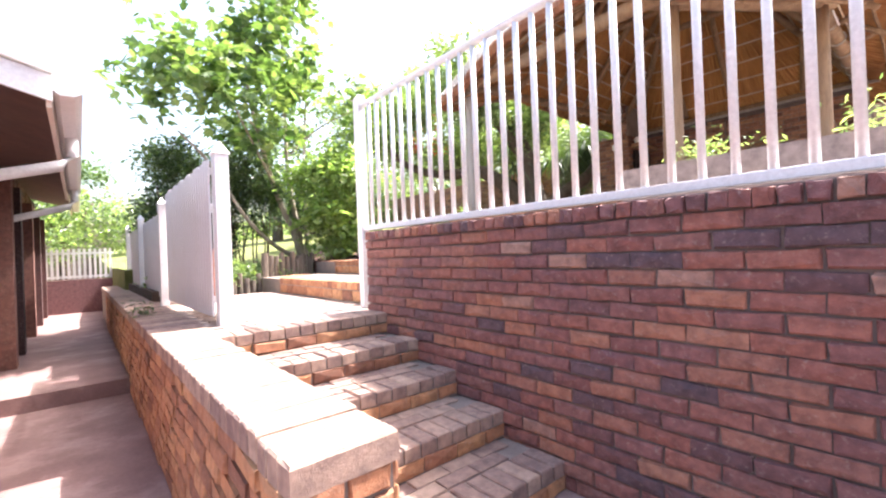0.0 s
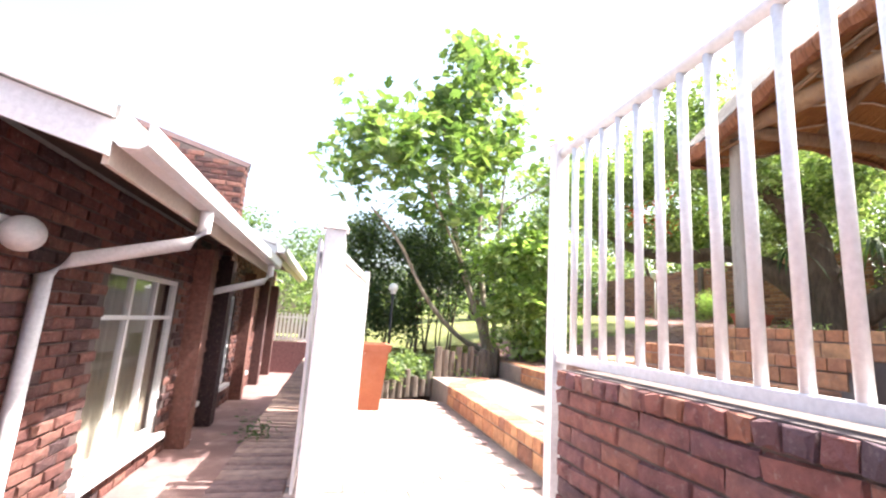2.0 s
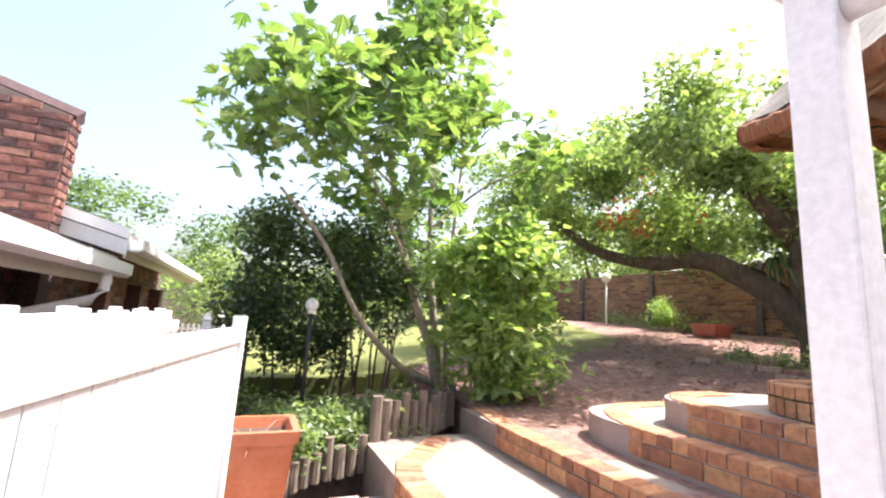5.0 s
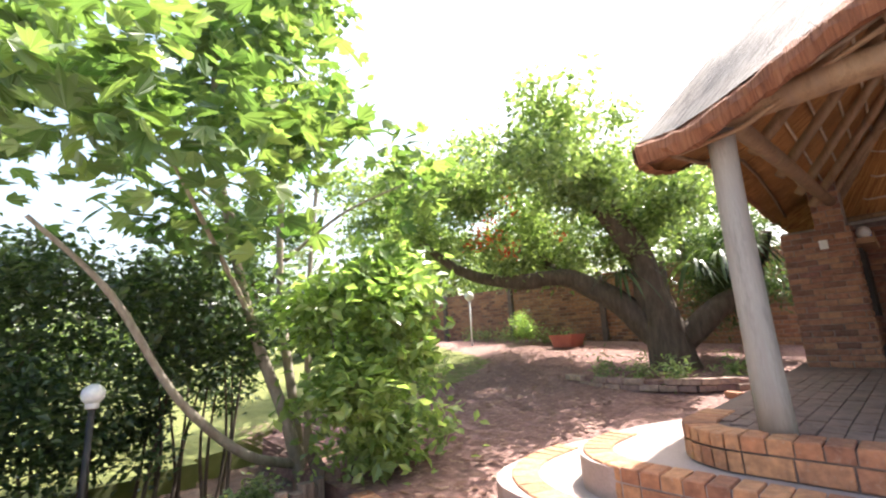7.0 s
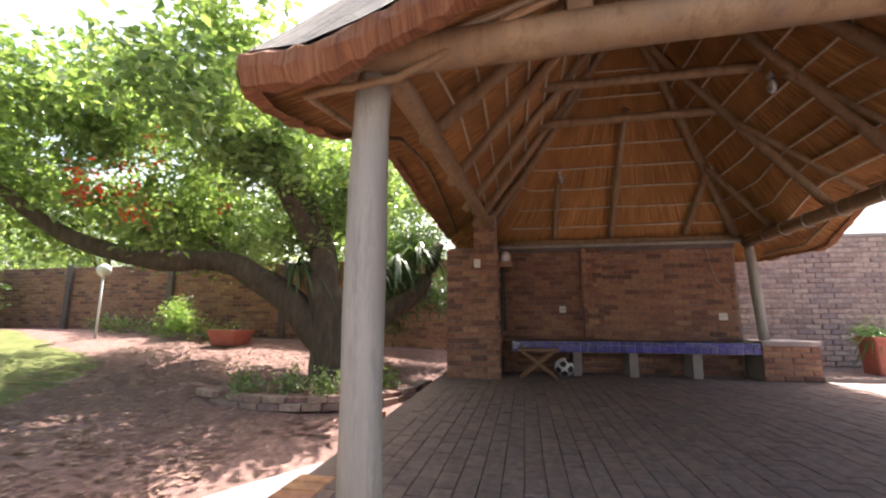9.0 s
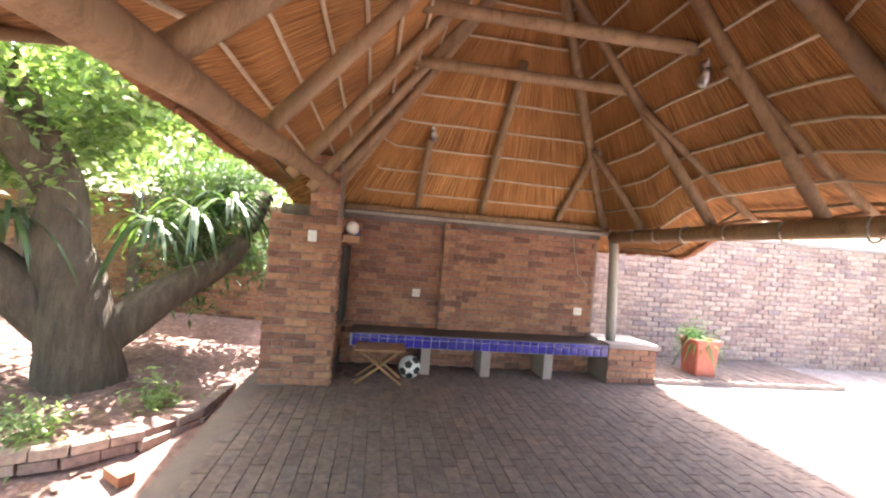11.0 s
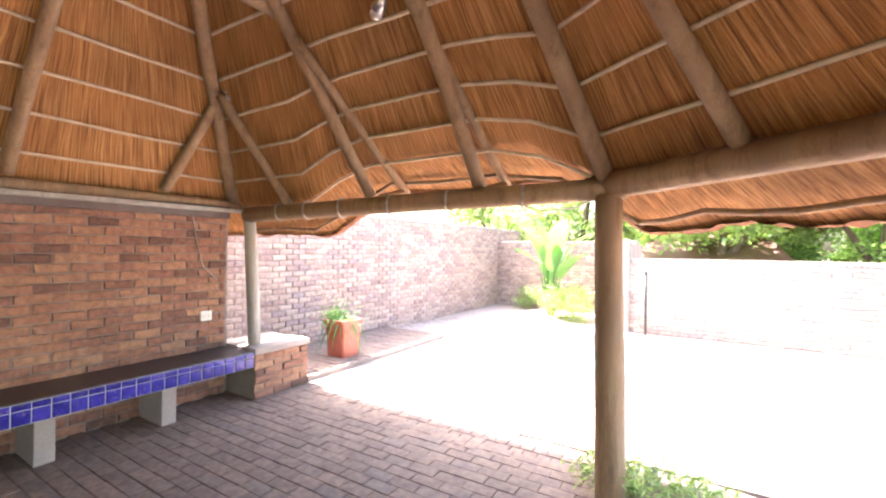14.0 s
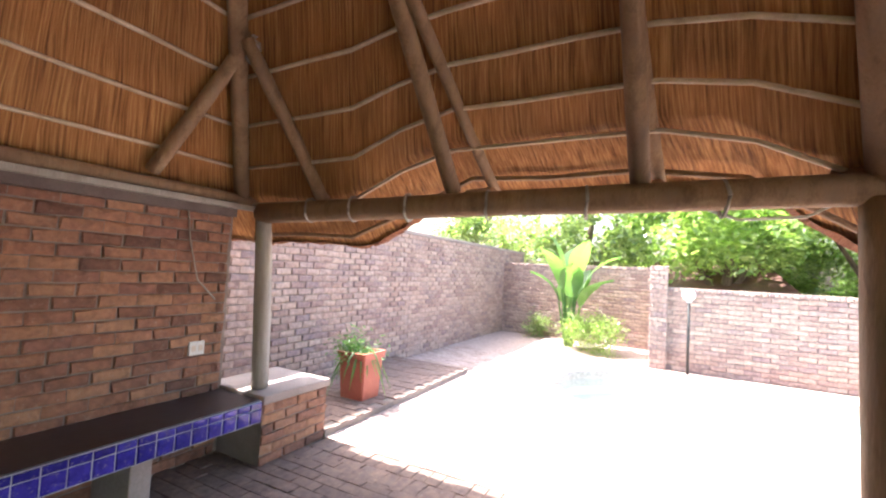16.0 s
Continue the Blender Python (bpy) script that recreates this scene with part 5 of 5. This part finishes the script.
# log edging of the bed
edge_line = [(2.85, 7.2), (3.15, 7.15), (3.75, 7.7), (4.9, 8.12), (5.38, 8.55), (5.68, 9.3), (5.8, 10.2)]
rng = random.Random(21)
logs = thing("log_edging", (4.2, 7.8, LAND), "edging of short upright grey logs round the planting bed", "edging")
for (x0, y0), (x1, y1) in zip(edge_line, edge_line[1:]):
    d = math.dist((x0, y0), (x1, y1))
    n = max(2, int(d / 0.105))
    for i in range(n):
        t = (i + 0.5) / n
        x, y, r = x0 + (x1 - x0) * t, y0 + (y1 - y0) * t, rng.uniform(0.04, 0.055)
        base = LAND - 0.05 if x < 4.3 else 0.8
        h = rng.uniform(0.20, 0.34) + (0.1 if x > 4.3 else 0)
        part("log", tube(bmesh.new(), [(x, y, base), (x + rng.uniform(-.01, .01), y, base + h)], [r, r * 0.95], 9, 0.15), LOG, logs)
settle(logs)

# brick wall round the tree bed
stones = thing("bed_wall", (9.6, 7.2, 1.3), "low dry-laid wall of pale bricks round the tree bed", "garden wall")
wall_line = [(12.6, 6.16), (11.4, 6.18), (10.45, 6.22), (10.0, 6.45), (9.72, 6.8), (9.56, 7.2), (9.5, 7.7), (9.58, 8.2), (9.75, 8.65), (10.1, 9.15), (10.5, 9.45)]
for lvl in range(5):
    z = 1.20 + lvl * 0.082
    carry = 0.11 * (lvl % 2)
    for (x0, y0), (x1, y1) in zip(wall_line, wall_line[1:]):
        d = math.dist((x0, y0), (x1, y1))
        n = max(1, int(round(d / 0.235)))
        for i in range(n):
            t = min((i + 0.5) / n + carry / d * 0.5, 1.0)
            x, y = x0 + (x1 - x0) * t, y0 + (y1 - y0) * t
            if z + 0.06 < garden_z(x, y) or (lvl == 4 and rng.random() < 0.25):
                continue
            bm = block(-d / n / 2 + 0.006, d / n / 2 - 0.006, -0.055, 0.055, -0.037, 0.037, bevel=0.007)
            bm.transform(Matrix.Translation((x + rng.uniform(-.008, .008), y + rng.uniform(-.008, .008), z + 0.04)) @ Matrix.Rotation(math.atan2(y1 - y0, x1 - x0) + rng.uniform(-.04, .04), 4, 'Z'))
            part("brick", bm, PAVER_TREAD, stones)
settle(stones)
bm = block(-0.11, 0.11, -0.055, 0.055, 0, 0.075, bevel=0.007)
bm.transform(Matrix.Translation((9.62, 6.42, garden_z(9.62, 6.42))) @ Matrix.Rotation(0.9, 4, 'Z'))
tagged(part("loose_brick", bm, BRICK_ORANGE), "single loose orange brick lying beside the bed wall", "brick")

# ---- plants ----
fig = thing("fig_tree", (5.6, 9.3, 0.78), "young broad-leaved tree with several thin pale stems", "tree")
bm = bmesh.new()
B = (5.62, 9.35, 0.7)
limb(bm, [B, (5.35, 9.2, 1.5), (4.9, 9.1, 2.6), (4.5, 9.0, 4.2), (4.4, 8.9, 5.6)], 0.075, 0.02)
limb(bm, [B, (5.5, 9.4, 1.6), (5.35, 9.5, 3.0), (5.3, 9.4, 5.0), (5.3, 9.4, 6.4)], 0.065, 0.018)
limb(bm, [B, (5.7, 9.5, 1.6), (5.75, 9.6, 3.2), (5.9, 9.5, 5.6)], 0.055, 0.016)
limb(bm, [(5.5, 9.3, 1.1), (4.9, 9.0, 1.35), (4.3, 8.8, 1.9), (3.8, 8.7, 2.7), (3.3, 8.6, 3.2)], 0.05, 0.015)
limb(bm, [(4.95, 9.1, 2.5), (4.4, 8.6, 3.2), (4.0, 8.1, 3.6)], 0.03, 0.01)
limb(bm, [(5.35, 9.4, 3.2), (5.8, 8.9, 3.7), (6.3, 8.4, 4.0)], 0.025, 0.008)
limb(bm, [(4.7, 9.0, 3.5), (4.0, 9.0, 4.0), (3.4, 9.0, 4.2)], 0.025, 0.008)
part("trunk", bm, BARK_PALE, fig, smooth=True)
c = (clumps(31, 22, (4.1, 8.3, 3.75), (1.6, 1.1, 0.55), 0.34) + clumps(32, 14, (4.9, 9.1, 4.9), (1.0, 0.9, 0.9), 0.36) + clumps(33, 6, (6.3, 8.3, 4.2), (0.35, 0.3, 0.6), 0.25)
     + clumps(34, 9, (5.2, 9.2, 6.2), (0.8, 0.7, 0.6), 0.34) + clumps(35, 6, (3.2, 7.9, 4.3), (0.6, 0.5, 0.5), 0.25))
leaves("crown", c, 2500, 0.19, LEAF_FIG, fig, "lobed", 41)
settle(fig)

sh = thing("dark_shrub", (4.2, 9.9, 0.78), "dense dark green shrub with thin bare stems below", "shrub")
rng = random.Random(51)
for i in range(22):
    bm = bmesh.new()
    x, y = rng.uniform(3.1, 5.0), rng.uniform(9.2, 10.6)
    limb(bm, [(x, y, 0.72), (x + rng.uniform(-.1, .1), y + rng.uniform(-.1, .1), 1.4), (x + rng.uniform(-.3, .3), y + rng.uniform(-.3, .3), 2.4)], 0.022, 0.008, sides=6)
    part("stem", bm, BARK, sh, smooth=True)
leaves("crown", clumps(52, 40, (4.05, 9.8, 2.35), (1.35, 0.9, 1.05), 0.42), 18000, 0.085, LEAF_DARK, sh, "oval", 53)
settle(sh)

bb2 = thing("bright_bush", (6.0, 8.75, 0.95), "bright green leafy bush with drooping light leaves", "bush")
for i in range(6):
    bm = bmesh.new()
    limb(bm, [(5.85 + 0.03 * i, 8.8, 0.75), (5.75 + 0.1 * i, 8.75, 1.5), (5.5 + 0.2 * i, 8.6 + 0.05 * i, 2.4)], 0.025, 0.008, sides=6)
    part("stem", bm, BARK_PALE, bb2, smooth=True)

leaves("crown", clumps(61, 44, (5.95, 8.6, 2.15), (0.8, 0.65, 1.1), 0.28), 7000, 0.14, LEAF_BRIGHT, bb2, "oval", 62, 0.9)
settle(bb2)

big = thing("old_tree", (11.0, 7.6, 1.6), "large old tree with a thick forked trunk and red flowers", "tree")
bm = bmesh.new()
limb(bm, [(11.05, 7.55, 1.45), (11.0, 7.6, 2.1), (10.95, 7.75, 2.9), (10.9, 7.85, 3.7), (10.6, 8.3, 4.8)], 0.40, 0.10, sides=14)
limb(bm, [(11.0, 7.7, 2.1), (10.65, 8.35, 2.85), (10.35, 9.0, 3.25), (9.85, 9.8, 3.25), (9.3, 10.6, 3.55), (8.8, 11.2, 4.2)], 0.23, 0.06, sides=12)
limb(bm, [(11.05, 7.55, 1.9), (11.4, 6.95, 2.5), (11.75, 6.45, 2.95), (12.0, 6.2, 3.7)], 0.22, 0.08, sides=12)
limb(bm, [(10.9, 7.85, 3.5), (10.2, 8.2, 4.4), (9.4, 8.8, 5.2)], 0.17, 0.04, sides=10)
limb(bm, [(10.35, 9.0, 3.25), (10.9, 9.7, 3.7), (11.3, 10.6, 4.5)], 0.14, 0.04, sides=10)
part("trunk", bm, BARK, big, smooth=True)
leaves("crown", clumps(71, 90, (10.2, 10.2, 4.85), (3.1, 3.5, 1.45), 0.6) + clumps(77, 18, (10.6, 8.0, 4.6), (1.3, 1.1, 0.7), 0.5), 52000, 0.12, LEAF_TREE, big, "oval", 72, 0.8)
leaves("low_foliage", clumps(73, 26, (12.3, 6.9, 3.2), (0.6, 0.9, 0.9), 0.38), 9000, 0.12, LEAF_DARK, big, "slim", 74, 1.2)
for k, (x, y, z) in enumerate(((11.1, 7.05, 3.2), (11.35, 6.75, 3.35), (11.6, 6.5, 3.5), (10.75, 8.1, 3.15))):
    fronds("strap_leaves", x, y, z, 34, 0.75, 1.1, LEAF_DARK, big, 175 + k, 0.035)
tagged(leaves("flowers", clumps(75, 12, (9.0, 9.2, 4.1), (1.0, 1.2, 0.5), 0.16), 420, 0.07, RED_FLOWER, big, "oval", 76), kind="stuff")
settle(big)


def cover(name, label, category, cl, count, size, material, shape, seed, kind=""):
    root = thing(name, (cl[0][0], cl[0][1], cl[0][2]), label, category)
    leaves("foliage", cl, count, size, material, root, shape, seed)
    settle(root)


rng = random.Random(81)
low = [(rng.uniform(2.95, 5.2), rng.uniform(7.5, 9.3), rng.uniform(0.80, 0.98), 0.22, 0.14) for _ in range(50)]
low = [c for c in low if inside_poly(bed)(c[0], c[1] - 0.1)]
cover("ground_cover", "low leafy ground cover filling the planting bed", "ground cover", low, 6500, 0.07, LEAF_TREE, "oval", 82)
cover("deck_fern", "low green fern at the foot of the pole", "fern", clumps(83, 12, (7.75, 1.45, 1.72), (0.5, 0.28, 0.08), 0.17), 1800, 0.07, LEAF_TREE, "slim", 84)
cover("curb_plant", "low green plant behind the pool fence", "plant", clumps(85, 8, (5.3, 1.2, 1.72), (0.25, 0.9, 0.06), 0.15), 700, 0.06, LEAF_TREE, "slim", 86)
cover("parapet_weed", "small green weed growing on the parapet wall", "plant", [(2.52, 5.6, 0.72, 0.12, 0.09)], 160, 0.05, LEAF_DARK, "slim", 87)
cover("bed_shrub", "small pale green shrub beside the garden wall", "shrub", clumps(88, 7, (12.7, 11.9, 2.45), (0.4, 0.5, 0.4), 0.25), 1500, 0.10, LEAF_BRIGHT, "slim", 89)
for i, (x, y, s) in enumerate([(12.9, 12.6, 0.26), (12.9, 13.3, 0.24), (12.9, 13.9, 0.28), (12.9, 11.2, 0.24), (12.8, 10.7, 0.2), (9.9, 7.6, 0.17), (9.8, 7.1, 0.2), (9.75, 8.1, 0.17), (10.5, 6.6, 0.12)]):
    cover("bed_plant", "small leafy plant in the tree bed", "plant", [(x, y, max(1.58, garden_z(x, y)) + s * 0.6, s, s * 0.8)], 260, 0.10, LEAF_TREE, "slim", 90 + i)
cover("far_hedge", "tall dark hedge at the edge of the lawn", "hedge", clumps(97, 30, (10.6, 17.6, 3.0), (2.2, 1.0, 1.1), 0.7), 12000, 0.17, LEAF_DARK, "oval", 98)
cover("garden_backdrop_shrubs", "bank of green shrubs along the far lawn", "shrub", clumps(99, 34, (5.0, 24, 2.5), (6, 1.5, 1.5), 1.0), 9000, 0.2, LEAF_TREE, "oval", 100)


cover("pool_hedge", "bank of bright green trees behind the pool wall", "hedge", clumps(141, 50, (6.5, -14.5, 3.6), (7.0, 0.9, 1.5), 0.8), 26000, 0.16, LEAF_BRIGHT, "oval", 142)


def far_tree(x, y, z, r, h, seed, material=LEAF_FAR, count=5000):
    root = thing("far_tree", (x, y, z), "distant tree with a pale hazy green crown", "tree", "trees beyond the walls")
    bm = bmesh.new()
    limb(bm, [(x, y, z), (x + 0.1, y, z + h * 0.3), (x - 0.2, y + 0.1, z + h * 0.7)], 0.28, 0.08)
    limb(bm, [(x + 0.1, y, z + h * 0.3), (x + r * 0.5, y + 0.4, z + h * 0.65)], 0.13, 0.04)
    limb(bm, [(x, y, z + h * 0.35), (x - r * 0.5, y - 0.4, z + h * 0.7)], 0.13, 0.04)
    part("trunk", bm, BARK, root, smooth=True)
    leaves("crown", clumps(seed, 30, (x, y, z + h * 0.68), (r, r, h * 0.32), r * 0.3), count, 0.22, material, root, "oval", seed + 1)
    settle(root)


far_tree(11.4, -11.2, 0.5, 2.0, 6.6, 111, LEAF_TREE, 5000)
far_tree(7.2, -12.6, 0.5, 3.0, 6.6, 113, LEAF_BRIGHT, 16000)
far_tree(3.2, -13, 0.5, 3.0, 6.8, 115, LEAF_BRIGHT, 12000)
far_tree(15.5, -14, 0.5, 2.6, 6.5, 117, LEAF_TREE, 6000)
far_tree(-3.0, 24, 0.3, 2.6, 6.5, 119, LEAF_FAR, 4000)
far_tree(-9.0, 27, 0.3, 3.0, 8.0, 121, LEAF_FAR, 4000)
far_tree(1.5, 27, 0.3, 2.4, 6.0, 123, LEAF_FAR, 4000)
far_tree(9.0, 30, 0.8, 2.6, 7.0, 125, LEAF_FAR, 5000)
for k, (x, y) in enumerate(((16.8, 9.0), (17.2, 13.5), (17.0, 18.5), (16.5, 23.0))):
    far_tree(x, y, 0.5, 2.6, 6.5, 151 + 2 * k, LEAF_TREE, 6000)
far_tree(8.0, 18, 0.8, 1.6, 6.6, 127, LEAF_FAR, 3500)

# broad-leaved palm and shrub by the far pool wall
palm = thing("wild_banana", (10.75, -5.6, 1.64), "tall wild banana plant with broad upright leaves", "plant")
for k in range(11):
    a = k * 2.4
    lean = 0.25 + 0.07 * (k % 5)
    l = 2.6 - 0.11 * k
    bm = bmesh.new()
    stem = [Vector((10.75 + math.cos(a) * 0.06, -5.6 + math.sin(a) * 0.06, 1.64)), Vector((10.75 + math.cos(a) * lean * 0.5, -5.6 + math.sin(a) * lean * 0.5, 1.64 + l * 0.55))]
    tube(bm, stem, [0.035, 0.018], 6)
    prev = None
    for i in range(9):
        t = i / 8
        p = stem[1] + Vector((math.cos(a), math.sin(a), 0)) * lean * (0.4 * t + 1.0 * t * t) + Vector((0, 0, l * 0.55 * (t - 0.35 * t * t)))
        w = 0.25 * math.sin(math.pi * min(1, 0.12 + 0.88 * t)) + 0.004
        s = Vector((-math.sin(a), math.cos(a), 0)) * w
        cur = (bm.verts.new(p - s + Vector((0, 0, 0.04))), bm.verts.new(p), bm.verts.new(p + s + Vector((0, 0, 0.04))))
        if prev:
            bm.faces.new((prev[0], cur[0], cur[1], prev[1]))
            bm.faces.new((prev[1], cur[1], cur[2], prev[2]))
        prev = cur
    part("leaf", bm, LEAF_PALM, palm)
settle(palm)
cover("pool_shrub", "rounded bright green shrub by the pool wall", "shrub", clumps(131, 14, (10.2, -5.2, 1.98), (0.55, 0.4, 0.35), 0.28), 3500, 0.09, LEAF_BRIGHT, "slim", 132)
cover("corner_shrub", "small grey-green shrub in the corner of the walls", "shrub", clumps(133, 8, (11.7, -6.5, 1.95), (0.5, 0.25, 0.2), 0.2), 1200, 0.08, LEAF_TREE, "slim", 134)

# neighbour's roof beyond the pool wall
nb = thing("neighbour_house", (8.2, -14, 0), "brown-roofed neighbouring house beyond the pool wall", "house")
part("wall", block(5.6, 9.6, -16, -12.2, 0, 2.9), BRICK, nb)
bm = bmesh.new()
a = [bm.verts.new(p) for p in ((5.3, -12.0, 2.85), (10.0, -12.0, 2.85), (10.0, -16.3, 2.85), (5.3, -16.3, 2.85), (9.2, -14, 4.0), (6.1, -14, 4.0))]
for f in ((0, 1, 4, 5), (1, 2, 4), (2, 3, 5, 4), (3, 0, 5), (3, 2, 1, 0)):
    bm.faces.new([a[i] for i in f])
part("roof", bm, SOFFIT, nb)
settle(nb)

# dry leaves on the path
rng = np.random.default_rng(7)
verts, faces = [], []
base = np.array(LEAF_SHAPES["oval"])
for _ in range(5200):
    x, y = rng.uniform(5.5, 13.0), rng.uniform(6.6, 11.5)
    z = garden_z(x, y) + 0.006
    if x < 8.9 and y < 7.3:
        continue
    if inside_poly(BED)(x, y):
        z = max(z, 1.588)
    a, s = rng.uniform(0, 6.28), rng.uniform(0.05, 0.11)
    o = len(verts)
    for bx, by, bz in base:
        verts.append((x + s * (bx * math.cos(a) - by * math.sin(a)), y + s * (bx * math.sin(a) + by * math.cos(a)), z + abs(bz) * s + rng.uniform(0, 0.01)))
    faces += [(o, o + 1, o + 2), (o, o + 2, o + 3)]
tagged(new("fallen_leaves", mesh_of("fallen_leaves", verts, faces, DRY_LEAF)), "dry brown leaves scattered over the path", "leaves", kind="stuff")


# ---- the bricks and pavers, laid last ----
def lay_all():
    for parent, name, material, pieces, near, limit in QUEUE:
        order = sorted(range(len(pieces)), key=lambda i: (pieces[i][1].translation - near).length)
        inv = parent.matrix_world.inverted()
        for i in order[:limit]:
            size, m = pieces[i]
            ob = bpy.data.objects.new(name, brick_mesh(size, material, i % 5))
            scene.collection.objects.link(ob)
            ob.parent = parent
            ob.matrix_basis = inv @ m
        rest = order[limit:]
        if rest:
            verts, faces = [], []
            for i in rest:
                size, m = pieces[i]
                me = brick_mesh(size, material, i % 5)
                o = len(verts)
                verts += [tuple(inv @ m @ v.co) for v in me.vertices]
                faces += [tuple(o + k for k in p.vertices) for p in me.polygons]
            ob = new("further_" + name + "s", mesh_of("further_" + name + "s", verts, faces, material))
            ob.parent = parent
            tagged(ob, kind="stuff")


bpy.context.view_layer.update()
lay_all()
